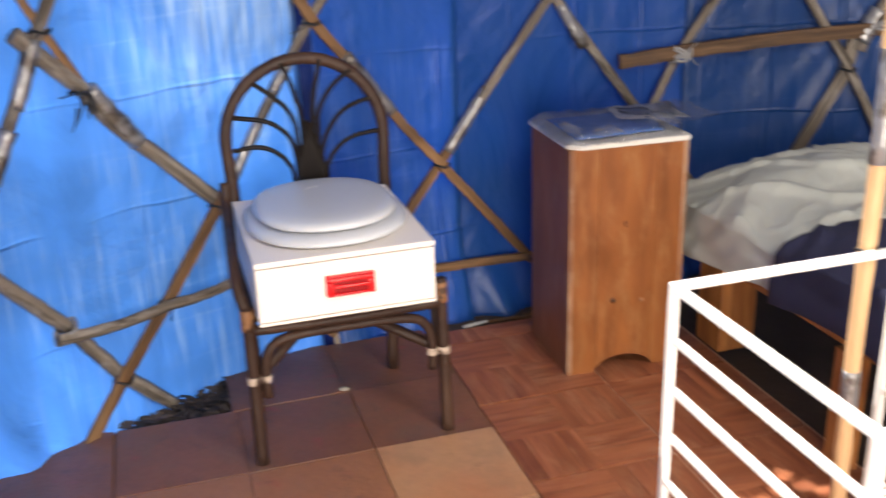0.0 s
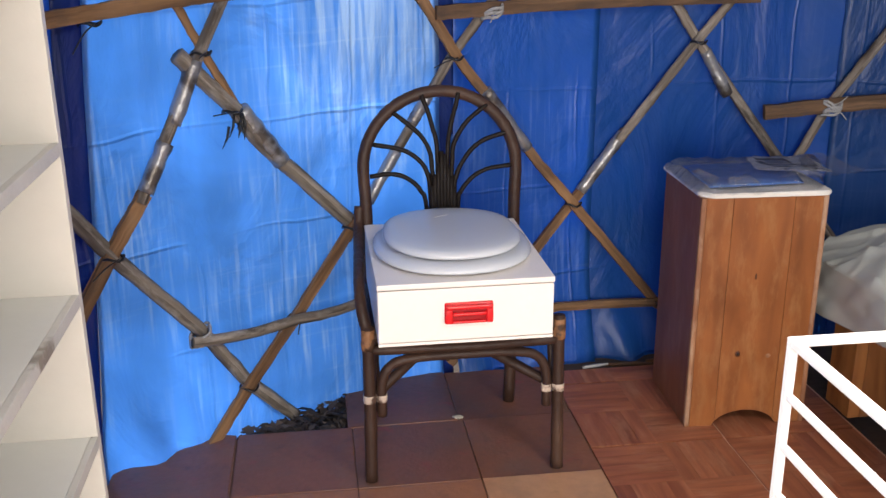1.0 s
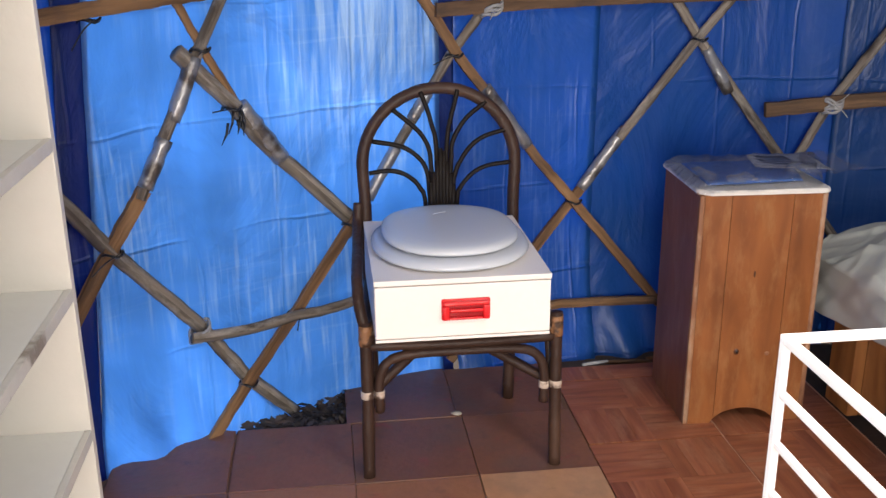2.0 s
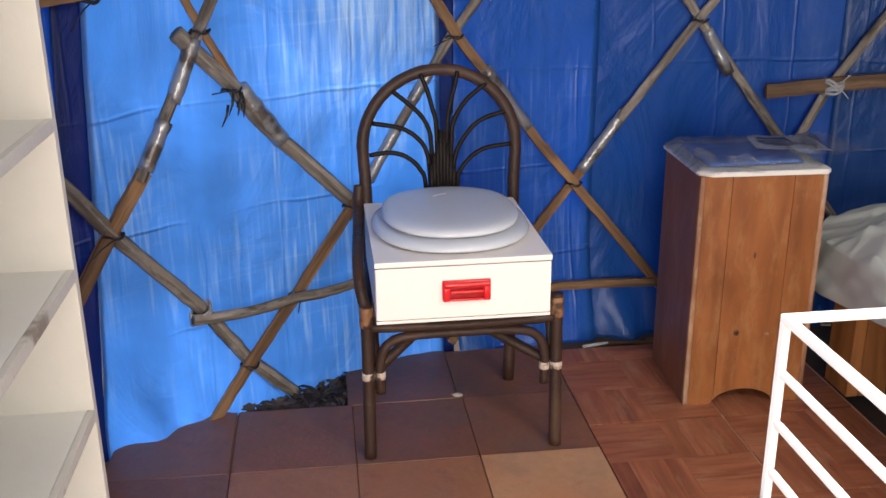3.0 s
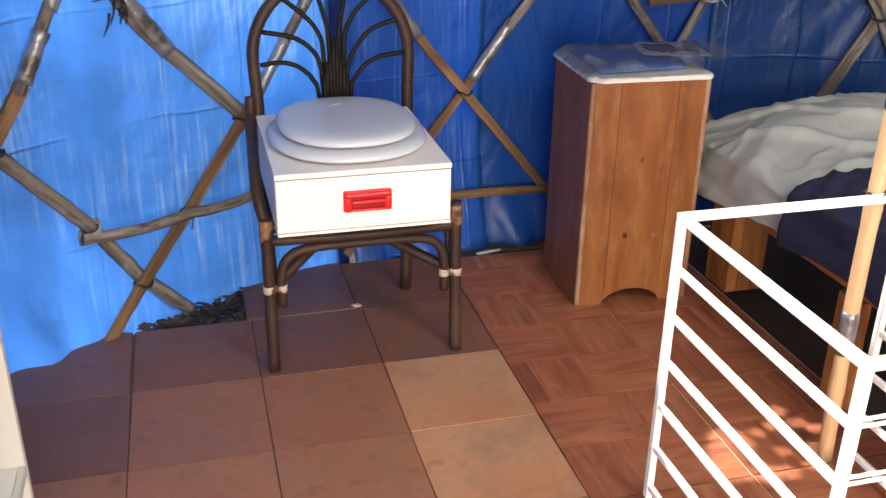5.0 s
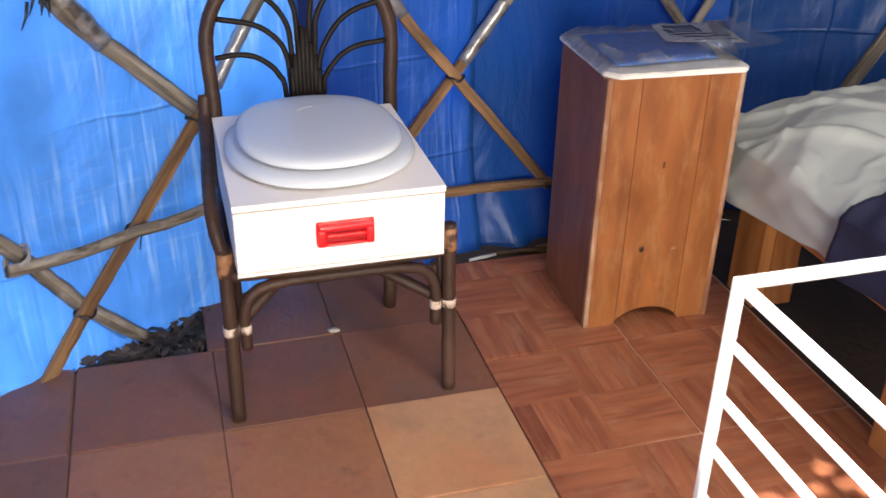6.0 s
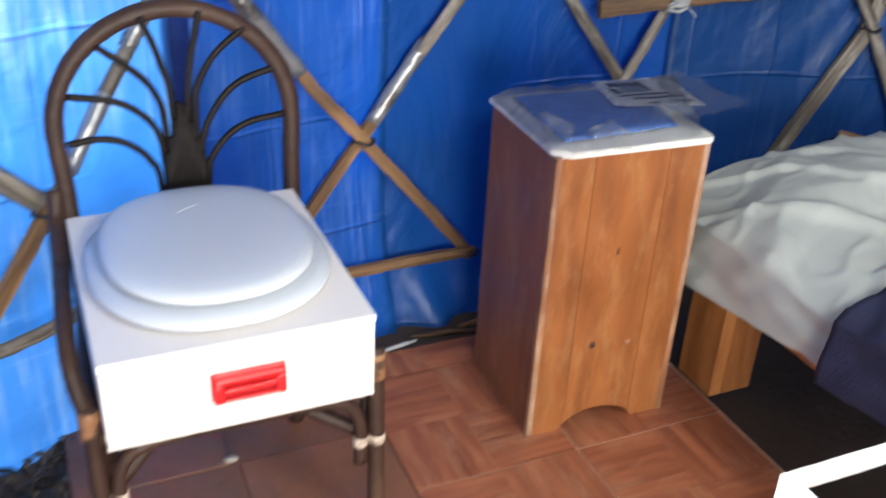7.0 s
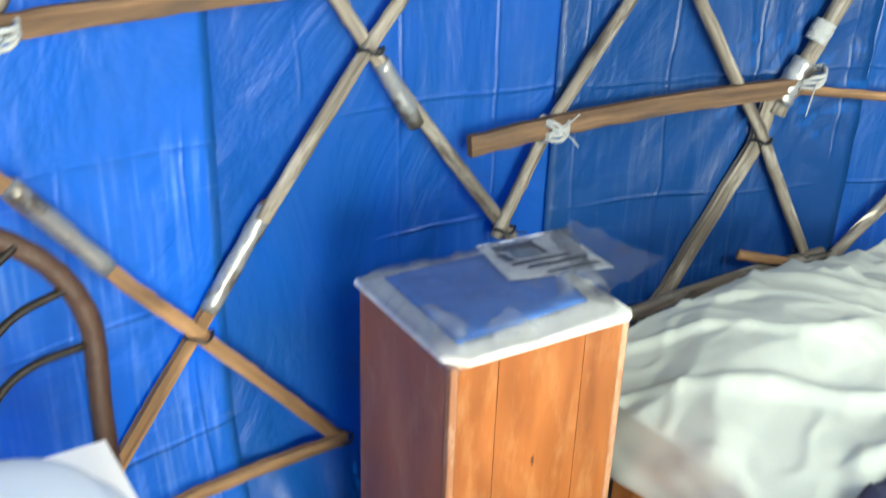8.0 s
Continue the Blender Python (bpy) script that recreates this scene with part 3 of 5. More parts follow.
def roof_vert(i, j):
    if (i, j) not in cells:
        x, y = CX + i * grid, CY + j * grid
        cells[(i, j)] = bm.verts.new((x, y, roof_z(x, y)))
    return cells[(i, j)]


for i in range(-n_r, n_r):
    for j in range(-n_r, n_r):
        x, y = CX + (i + 0.5) * grid, CY + (j + 0.5) * grid
        if math.hypot(x - CX, y - CY) > RAD + 0.08 or (SUN_HATCH[0] < x < SUN_HATCH[1] and SUN_HATCH[2] < y < SUN_HATCH[3]):
            continue
        if math.hypot(x - CX, y - CY) < CROWN or any(math.hypot(x - a, y - b) < c for a, b, c in SUN_HOLES):
            continue
        bm.faces.new((roof_vert(i, j), roof_vert(i + 1, j), roof_vert(i + 1, j + 1), roof_vert(i, j + 1)))
tagged(link_mesh("ceiling", bm, CANVAS), "unseen pale canvas tent roof with openings added to let light in", "ceiling", kind="structure")

# ---- pole lattice ----
lattice = thing("pole_lattice", (CX, CY + RAD - 0.05, 0), "lattice of weathered wooden poles tied with black cable ties", "lattice", kind="structure")
lattice_at = lattice.location.copy()


def local(pts, base):
    return [Vector(p) - base for p in pts]


def pole(ends, radius, mat, flat=1.0, inset=0.03, seed=0, label="", sides=8, bow=0.0):
    """A stick along the wall through (x, z) places, uneven like cut wood."""
    rng = random.Random(seed)
    pts, rs = [], []
    for (xa, za), (xb, zb) in zip(ends, ends[1:]):
        k = 10
        for s in range(k + (1 if (xb, zb) == ends[-1] else 0)):
            t = s / k
            x, z = xa + (xb - xa) * t, za + (zb - za) * t
            x += rng.uniform(-1, 1) * 0.001
            z += rng.uniform(-1, 1) * 0.001 + bow * math.sin(math.pi * t)
            pts.append(on_wall(x, z, inset))
            rs.append(0.93 * radius * rng.uniform(0.95, 1.05))
    mid = pts[len(pts) // 2]
    inward = Vector((CX - mid.x, CY - mid.y, 0)).normalized()
    bm = tube(bmesh.new(), local(pts, lattice_at), rs, sides, squash=(inward, flat))
    return part("pole", bm, mat, lattice, label, smooth=sides != 4)


pole([(-0.896, -0.020), (-0.548, 0.590), (-0.472, 0.710)], 0.0275, POLE_BROWN, 0.4, 0.035, 1, "brown flat wooden slat", 4)
pole([(-0.483, 0.689), (-0.323, 1.038), (0.051, 1.799)], 0.017, POLE_GREY, 1.0, 0.040, 2)
pole([(-0.664, 0.767), (-0.548, 0.563), (-0.380, 0.316), (-0.272, 0.126), (-0.152, -0.023)], 0.0205, POLE_GREY, 0.7, 0.03, 3)
pole([(-0.616, 1.596), (-0.369, 1.144), (-0.323, 1.038), (-0.249, 0.881)], 0.0125, POLE_BROWN, 0.6, 0.032, 4)
pole([(-0.377, 1.028), (-0.257, 0.881), (-0.202, 0.789), (0.046, 0.507)], 0.0225, POLE_GREY, 1.0, 0.034, 5, "thick knotty weathered pole")
pole([(0.044, 0.537), (-0.137, 0.291), (-0.272, 0.126), (-0.377, -0.012)], 0.0230, POLE_BROWN, 0.45, 0.052, 6, "brown flat wooden slat", 4)
pole([(0.014, 0.477), (0.324, 0.955), (0.448, 1.104), (0.797, 1.624)], 0.0155, POLE_GREY, 1.0, 0.030, 7)
pole([(-0.046, 1.499), (0.250, 1.120), (0.349, 0.963), (0.608, 0.631), (0.724, 0.495), (1.036, 0.123)], 0.0215, POLE_BROWN, 0.5, 0.048, 8, "", 4)
pole([(0.324, 0.015), (0.724, 0.495), (0.891, 0.711)], 0.0215, POLE_BROWN, 0.5, 0.030, 9, "", 4)
pole([(0.869, 0.682), (1.108, 0.984), (1.209, 1.102), (1.648, 1.654)], 0.0165, POLE_GREY, 0.9, 0.040, 10)
pole([(0.619, 1.653), (1.045, 1.074), (1.108, 0.984), (1.442, 0.557), (1.706, 0.202)], 0.0170, POLE_GREY, 0.9, 0.028, 11)
pole([(1.423, 0.526), (1.543, 0.770), (1.727, 1.043), (2.108, 1.651)], 0.0165, POLE_GREY, 0.9, 0.040, 12)
pole([(1.588, 1.554), (1.880, 1.033), (2.085, 0.719), (2.258, 0.385), (2.437, 0.080)], 0.0165, POLE_GREY, 0.9, 0.046, 13)
pole([(1.706, -0.019), (1.913, 0.300), (2.094, 0.673), (2.115, 0.788)], 0.0310, POLE_GREY, 0.4, 0.030, 14, "", 4)
pole([(2.126, 0.752), (2.241, 1.029), (2.589, 1.619)], 0.0215, POLE_GREY, 1.0, 0.040, 15)
pole([(2.286, 0.281), (2.449, 0.505), (2.789, 1.048)], 0.0170, POLE_GREY, 1.0, 0.035, 16)
pole([(1.330, 0.757), (1.543, 0.777), (2.145, 0.823)], 0.0330, BATTEN, 0.45, 0.062, 17, "rough brown sawn batten", 4)
pole([(2.112, 0.815), (2.408, 0.787), (2.889, 0.758)], 0.0125, POLE_BROWN, 0.6, 0.045, 18)
pole([(1.585, 0.228), (1.807, 0.269), (2.296, 0.385)], 0.0190, POLE_GREY, 1.0, 0.060, 19)
pole([(2.046, 0.409), (2.186, 0.376)], 0.0150, POLE_BROWN, 0.6, 0.085, 20)
pole([(0.392, 0.157), (0.686, 0.163), (1.036, 0.141)], 0.0195, POLE_BROWN, 0.6, 0.062, 21, "", 4)
pole([(-0.396, 0.310), (-0.137, 0.291), (0.096, 0.310)], 0.0170, POLE_GREY, 0.7, 0.070, 22, bow=-0.012)
pole([(-0.941, 1.118), (-0.613, 1.133), (-0.370, 1.159), (-0.195, 1.171)], 0.0270, POLE_BROWN, 0.45, 0.060, 23, "", 4)
pole([(0.283, 1.090), (0.448, 1.096), (0.801, 1.106), (1.282, 1.110)], 0.0290, BATTEN, 0.45, 0.062, 24, "rough brown sawn batten", 4)


def wrap_along(xa, za, xb, zb, radius, mat, name, inset=0.04, seed=0, label=""):
    """A sleeve of tape or rag round a pole between two places."""
    rng = random.Random(seed)
    k = 9
    pts = [on_wall(xa + (xb - xa) * s / k, za + (zb - za) * s / k, inset) for s in range(k + 1)]
    bm = tube(bmesh.new(), local(pts, lattice_at), [radius * rng.uniform(0.93, 1.1) for _ in pts], 10)
    return part(name, bm, mat, lattice, label)


wrap_along(-0.338, 1.013, -0.397, 0.866, 0.0195, TAPE, "tape_sleeve", 0.040, 1, "shiny grey tape round the pole")
wrap_along(-0.418, 0.825, -0.470, 0.714, 0.0195, TAPE, "tape_sleeve", 0.040, 2)
wrap_along(0.751, 0.528, 0.885, 0.703, 0.0185, TAPE, "tape_sleeve", 0.030, 3)
wrap_along(1.138, 0.947, 1.221, 0.811, 0.0190, TAPE, "tape_sleeve", 0.030, 4)
wrap_along(0.432, 0.866, 0.567, 0.684, 0.0175, TAPE, "tape_sleeve", 0.050, 5)
wrap_along(0.079, 0.577, 0.165, 0.712, 0.0170, TAPE, "tape_sleeve", 0.030, 6)
wrap_along(0.213, 0.788, 0.263, 0.862, 0.0175, TAPE, "tape_sleeve", 0.030, 7)
wrap_along(2.120, 0.783, 2.171, 0.880, 0.0300, TAPE, "tape_sleeve", 0.045, 8)
wrap_along(-0.245, 0.881, -0.150, 0.728, 0.0240, TAPE, "tape_sleeve", 0.034, 9)
wrap_along(2.188, 0.924, 2.209, 0.969, 0.0260, CLOTH_TIE, "rag_tie", 0.040, 10)


def cable_tie(x, z, size=0.026, tail=None, inset=0.045, tilt=0.0, mat=BLACK, thick=0.0034, turns=1, name="cable_tie"):
    """A tie looped round a crossing, with its cut tail sticking out."""
    c = on_wall(x, z, inset)
    inward = Vector((CX - c.x, CY - c.y, 0)).normalized()
    side = Vector((-inward.y, inward.x, 0))
    up = Vector((0, 0, 1))
    bm = bmesh.new()
    for q in range(turns):
        pts = []
        for k in range(17):
            a = 2 * math.pi * k / 16
            w = (math.cos(a) * side + tilt * math.cos(a) * up) * size + math.sin(a) * inward * size * 1.15
            pts.append(c + w + up * (q - turns / 2) * thick * 1.9 + 0.004 * math.sin(3 * a + q) * up)
        tube(bm, local(pts, lattice_at), thick, 6)
    if tail:
        e = c + inward * size * 1.2
        tube(bm, local(curve_points([e, e + side * tail[0] * 0.5 + up * tail[1] * 0.35 + inward * 0.01, e + side * tail[0] + up * tail[1] + inward * 0.02], 4), lattice_at), 0.0018, 5)
    return part(name, bm, mat, lattice)


for x, z, tail in ((-0.323, 1.033, (-0.03, -0.01)), (-0.262, 0.884, (-0.075, 0.0)), (-0.548, 0.578, (-0.08, -0.03)), (-0.272, 0.126, None), (0.029, 0.522, (0.03, 0.01)),
                   (0.339, 0.967, (-0.085, -0.02)), (0.724, 0.498, None), (-0.137, 0.287, (-0.02, -0.03)), (1.108, 0.980, (-0.03, 0.0)), (1.440, 0.551, (0.03, 0.0)),
                   (-0.540, 1.121, (-0.07, -0.06)), (2.094, 0.695, (-0.03, 0.0)), (2.256, 0.386, (0.05, 0.02)), (1.031, 0.138, (-0.03, 0.02)), (1.827, 0.262, (0.03, -0.02))):
    cable_tie(x, z, 0.024, tail)
cable_tie(-0.380, 0.313, 0.026, None, 0.045, 0.7, CLOTH_TIE, 0.004, 3, "string_tie")
cable_tie(1.543, 0.770, 0.028, (0.03, -0.03), 0.058, 0.4, CLOTH_TIE, 0.0050, 3, "rag_tie")
cable_tie(1.539, 0.783, 0.027, (0.03, 0.03), 0.058, -0.3, CLOTH_TIE, 0.0048, 2, "rag_tie")
cable_tie(0.449, 1.092, 0.028, (-0.03, -0.03), 0.058, 0.35, CLOTH_TIE, 0.0050, 3, "rag_tie")
cable_tie(2.181, 0.846, 0.034, (-0.03, -0.08), 0.05, 0.4, CLOTH_TIE, 0.005, 3, "rag_tie")

rng = random.Random(41)
for k in range(7):
    x, z = -0.262 + rng.uniform(-0.012, 0.030), 0.885 - rng.uniform(0.0, 0.05)
    a = on_wall(x, z, 0.058)
    b = a + Vector((rng.uniform(-0.02, 0.015), -0.006, -rng.uniform(0.02, 0.06)))
    part("tape_shred", tube(bmesh.new(), local([a, a.lerp(b, 0.5) + Vector((0.004, -0.004, 0)), b], lattice_at), [0.004, 0.0035, 0.001], 5), BLACK, lattice, "torn dark tape end")

# ---- shelf unit ----
shelf = thing("shelf_unit", (-0.57, -0.80, 0), "cream-painted wooden shelf unit with open compartments", "shelf")
SX0, SX1, SY0, SY1 = -0.74, -0.415, -1.22, -0.40
at = Vector(shelf.location)


def shelf_box(name, x0, x1, y0, y1, z0, z1, mat, label="", bevel=0.002):
    return part(name, box(bmesh.new(), x0 - at.x, x1 - at.x, y0 - at.y, y1 - at.y, z0, z1, bevel), mat, shelf, label, smooth=False)


shelf_box("side_panel", SX0, SX1, SY1, SY1 + 0.018, 0, 1.75, SHELF_PAINT)
shelf_box("side_panel", SX0, SX1, SY0 - 0.018, SY0, 0, 1.75, SHELF_PAINT)
shelf_box("back_panel", SX0 - 0.010, SX0 - 0.001, SY0 - 0.018, SY1 + 0.018, 0, 1.75, SHELF_PAINT)
for z in (0.082, 0.327, 0.574, 0.808, 1.034, 1.267, 1.502, 1.74):
    part("edge_strip", box(bmesh.new(), SX1 - 0.0105 - at.x, SX1 - at.x, SY0 - at.y, SY1 - at.y, z - 0.019, z + 0.0004, 0.0015), SHELF_EDGE, shelf, "scuffed shelf edge", smooth=False)
    shelf_box("shelf", SX0, SX1 - 0.011, SY0, SY1, z - 0.018, z, SHELF_TOP, "grey-white painted shelf board")

# ---- cabinet ----
cab = thing("bedside_cabinet", (1.085, 0.642, 0), "tall narrow varnished wooden cabinet with a white top", "cabinet")
cab.rotation_euler.z = radians(-2.5)
W2, D0, D1 = 0.168, -0.160, 0.138


def extruded(pts, y0, y1):
    bm = bmesh.new()
    a = [bm.verts.new((x, y0, z)) for x, z in pts]
    b = [bm.verts.new((x, y1, z)) for x, z in pts]
    bm.faces.new(a)
    bm.faces.new(b[::-1])
    for k in range(len(pts)):
        bm.faces.new((a[k], a[(k + 1) % len(pts)], b[(k + 1) % len(pts)], b[k]))
    layer = bm.loops.layers.uv.verify()
    for f in bm.faces:
        for lp in f.loops:
            lp[layer].uv = (lp.vert.co.z, lp.vert.co.x + lp.vert.co.y)
    return bm


CAB_H = 0.653
carcass = bmesh.new()
box(carcass, -W2, -W2 + 0.016, D0 + 0.016, D1, 0.0, CAB_H, 0.002, 2)
part("side_panel", carcass, SIDE_WOOD, cab, "dark red-brown side panel", smooth=False)
part("side_panel", box(bmesh.new(), W2 - 0.016, W2, D0 + 0.016, D1, 0.0, CAB_H, 0.002, 2), SIDE_WOOD, cab, smooth=False)
part("back_panel", box(bmesh.new(), -W2 + 0.016, W2 - 0.016, D1 - 0.008, D1, 0.03, CAB_H, 0.001, 2), SIDE_WOOD, cab, smooth=False)
part("inner_base", box(bmesh.new(), -W2 + 0.016, W2 - 0.016, D0 + 0.016, D1 - 0.008, 0.06, 0.075, 0.001, 0), SIDE_WOOD, cab, smooth=False)
seams = (-W2 + 0.013, -W2 + 0.084, W2 - 0.088, W2 - 0.013)
for k, (a, b) in enumerate(zip(seams, seams[1:])):
    gap = 0.0007
    if k == 1:
        pts = [(a + gap, CAB_H)] + [(a + gap, 0.014)]
        for s in range(13):
            t = s / 12
            x = a + gap + (b - a - 2 * gap) * t
            pts.append((x, 0.014 + 0.030 * max(0.0, math.sin(math.pi * t)) ** 0.65))
        pts += [(b - gap, 0.0142), (b - gap, CAB_H)]
    elif k == 0:
        pts = [(a, CAB_H), (a, 0.0), (b - 0.009, 0.0), (b - 0.005, 0.008), (b - gap, 0.014), (b - gap, CAB_H)]
    else:
        pts = [(a + gap, CAB_H), (a + gap, 0.014), (a + 0.005, 0.008), (a + 0.009, 0.0), (b, 0.0), (b, CAB_H)]
    part("front_board", extruded(pts, D0, D0 + 0.015), PINE, cab, "orange varnished pine board" if k == 0 else "", smooth=False)
part("corner_batten", box(bmesh.new(), -W2 - 0.001, -W2 + 0.0125, D0 - 0.002, D0 + 0.0155, 0.0, CAB_H, 0.004, 2), EDGE_WOOD, cab, "pale worn corner edge")
part("corner_batten", box(bmesh.new(), W2 - 0.0125, W2 + 0.001, D0 - 0.002, D0 + 0.0155, 0.0, CAB_H, 0.004, 2), EDGE_WOOD, cab)
# top slab with clipped front corners
pts = [(-W2 - 0.006, D0 + 0.02), (-W2 + 0.026, D0 - 0.010), (W2 - 0.004, D0 - 0.010), (W2 + 0.008, D0 + 0.004), (W2 + 0.008, D1 + 0.012), (-W2 - 0.006, D1 + 0.012)]
bm = bmesh.new()
lo = [bm.verts.new((x, y, CAB_H)) for x, y in pts]
hi = [bm.verts.new((x, y, CAB_H + 0.013)) for x, y in pts]
bm.faces.new(lo)
bm.faces.new(hi)
for k in range(len(pts)):
    bm.faces.new((lo[k], lo[(k + 1) % len(pts)], hi[(k + 1) % len(pts)], hi[k]))
bmesh.ops.bevel(bm, geom=[e for e in bm.edges], offset=0.003, segments=2, affect="EDGES")
part("top", bm, TOP_WHITE, cab, "white laminate top", smooth=False)


def disc(bm, c, rx, rz, y0, y1, sides=14):
    a = [bm.verts.new((c[0] + rx * math.cos(2 * math.pi * k / sides), y0, c[1] + rz * math.sin(2 * math.pi * k / sides))) for k in range(sides)]
    b = [bm.verts.new((v.co.x * 0.999, y1, v.co.z)) for v in a]
    bm.faces.new(a)
    for k in range(sides):
        bm.faces.new((a[k], a[(k + 1) % sides], b[(k + 1) % sides], b[k]))
    return bm


part("knot_hole", disc(bmesh.new(), (-0.036, 0.214), 0.0075, 0.0085, D0 - 0.0015, D0 + 0.002), KNOT, cab, "dark knot in the pine board")
part("knot_hole", disc(bmesh.new(), (-0.036, 0.214), 0.0032, 0.0042, D0 - 0.0025, D0 + 0.002), BLACK, cab)
part("knot", disc(bmesh.new(), (-0.006, 0.435), 0.0028, 0.009, D0 - 0.001, D0 + 0.002), KNOT, cab)
part("filler_spot", disc(bmesh.new(), (0.050, 0.205), 0.007, 0.006, D0 - 0.001, D0 + 0.002), EDGE_WOOD, cab, "pale filled spot")

# ---- packaged cloth on the cabinet ----
TOPZ = CAB_H + 0.013
pack = thing("packaged_cloth", (1.121, 0.646, TOPZ), "folded blue cloth in a clear plastic bag with a printed card", "package")
pack.rotation_euler.z = radians(-2.5)


def quad_sheet(corners, z, thick, mat, name, parent, label="", seed=0, amp=0.004, nu=22, nv=18, shape=None):
    """A soft flat sheet between four corners given as x, y round the parent."""
    bm = bmesh.new()
    rows = []
    c = [Vector((*p, 0)) for p in corners]
    for j in range(nv + 1):
        row = []
        for i in range(nu + 1):
            u, v = i / nu, j / nv
            p = (c[0] * (1 - u) + c[1] * u) * (1 - v) + (c[3] * (1 - u) + c[2] * u) * v
            rim = min(u, 1 - u, v, 1 - v)
            h = z + amp * (0.5 + noise.noise(Vector((p.x * 24, p.y * 24, seed)))) + 0.5 * amp * noise.noise(Vector((p.x * 70, p.y * 70, seed)))
            if shape:
                h += shape(u, v, rim)
            row.append(bm.verts.new((p.x, p.y, h)))
        rows.append(row)
    for a, b in zip(rows, rows[1:]):
        for k in range(nu):
            bm.faces.new((a[k], a[k + 1], b[k + 1], b[k]))
    ob = part(name, bm, mat, parent, label)
    if ob.data.polygons[0].normal.z < 0:
        ob.data.flip_normals()
    if thick:
        s = ob.modifiers.new("thickness", "SOLIDIFY")
        s.thickness, s.offset = thick, -1.0
    return ob


px, py = 1.13, 0.66
rel = lambda *ps: [(a - px, b - py) for a, b in ps]
quad_sheet(rel((0.955, 0.524), (1.215, 0.545), (1.270, 0.775), (0.962, 0.772)), 0.0065, 0.002, PACK_BLUE, "cloth", pack, "folded blue fabric", 1, 0.0015,
           shape=lambda u, v, r: 0.006 * min(1, r * 10))
quad_sheet(rel((1.125, 0.640), (1.315, 0.600), (1.325, 0.775), (1.150, 0.782)), 0.0205, 0.0008, PACK_PAPER, "printed_card", pack, "white printed card", 2, 0.002)
for a, b, c, d in ((1.165, 0.738, 1.25, 0.762), (1.160, 0.700, 1.178, 0.735), (1.235, 0.700, 1.25, 0.735), (1.16, 0.680, 1.28, 0.690), (1.18, 0.660, 1.30, 0.669), (1.20, 0.632, 1.305, 0.641)):
    quad_sheet(rel((a, b), (c, b - 0.008), (c, d - 0.006), (a, d)), 0.0218, 0, PACK_INK, "print", pack, "dark print on the card", 2, 0.002, 6, 3)
def crinkle(u, v, rim):
    fold = max(0, 1 - abs(noise.noise(Vector((u * 5 + v * 3, v * 6 - u * 2, 3)))) * 6)
    return -0.031 * max(0, 1 - rim * 14) ** 1.3 + 0.010 * fold * max(0.10, 1 - rim * 7)


film = quad_sheet(rel((0.906, 0.466), (1.248, 0.502), (1.375, 0.775), (0.918, 0.786)), 0.0265, 0, PLASTIC, "bag", pack, "crinkled clear plastic bag", 5, 0.0035, 60, 48, shape=crinkle)
for k, q in enumerate((((0.985, 0.476), (1.075, 0.486), (1.060, 0.560), (0.995, 0.520)), ((1.165, 0.560), (1.262, 0.545), (1.275, 0.618), (1.190, 0.600)), ((0.922, 0.545), (0.955, 0.500), (0.985, 0.545), (0.945, 0.640)))):
    quad_sheet(rel(*q), 0.0300, 0, GLINT_FILM, "bag_fold", pack, "crumpled bag fold with white highlights in its colour", 20 + k, 0.010, 18, 14, shape=lambda u, v, rim: -0.010 * max(0, 1 - rim * 6))
flap = quad_sheet(rel((1.215, 0.520), (1.400, 0.575), (1.375, 0.780), (1.29, 0.76)), 0.020, 0, PLASTIC, "bag_flap", pack, "", 8, 0.012, 14, 12)
quad_sheet(rel((1.182, 0.700), (1.232, 0.694), (1.234, 0.734), (1.184, 0.736)), 0.0216, 0, PACK_GREY, "print", pack, "grey printed picture", 2, 0.002, 6, 4)

# ---- rattan chair ----
chair = thing("rattan_chair", (0.262, 0.50, 0), "dark brown rattan chair with a fan-patterned arched back", "chair")
ch = Vector(chair.location)


def cane(name, ctrl, r, mat=RATTAN, label="", steps=8, sides=9, uneven=0.04):
    rng = random.Random(len(ctrl) + int(1000 * abs(ctrl[0][0])))
    pts = curve_points(ctrl, steps)
    return part(name, tube(bmesh.new(), local(pts, ch), [r * rng.uniform(1 - uneven, 1 + uneven) for _ in pts], sides), mat, chair, label)


BX0, BX1, BY = 0.069, 0.471, 0.738                     # back posts
BCX, BR = (BX0 + BX1) / 2, (BX1 - BX0) / 2
arch = [(BX0 + 0.008, BY - 0.02, 0.0), (BX0 + 0.002, BY - 0.015, 0.25), (BX0, BY - 0.01, 0.45), (BX0 - 0.002, BY, 0.60), (BX0 - 0.006, BY + 0.005, 0.70)]
for k in range(1, 12):
    a = math.pi - math.pi * k / 12
    arch.append((BCX + (BR + 0.006) * math.cos(a), BY + 0.005 + 0.012 * math.sin(a), 0.700 + 0.203 * math.sin(a)))
arch += [(BX1 + 0.006, BY + 0.005, 0.70), (BX1 + 0.002, BY, 0.60), (BX1, BY - 0.01, 0.45), (BX1 - 0.002, BY - 0.015, 0.25), (BX1 - 0.008, BY - 0.02, 0.0)]
cane("back_arch", arch, 0.0165, steps=5, sides=10)
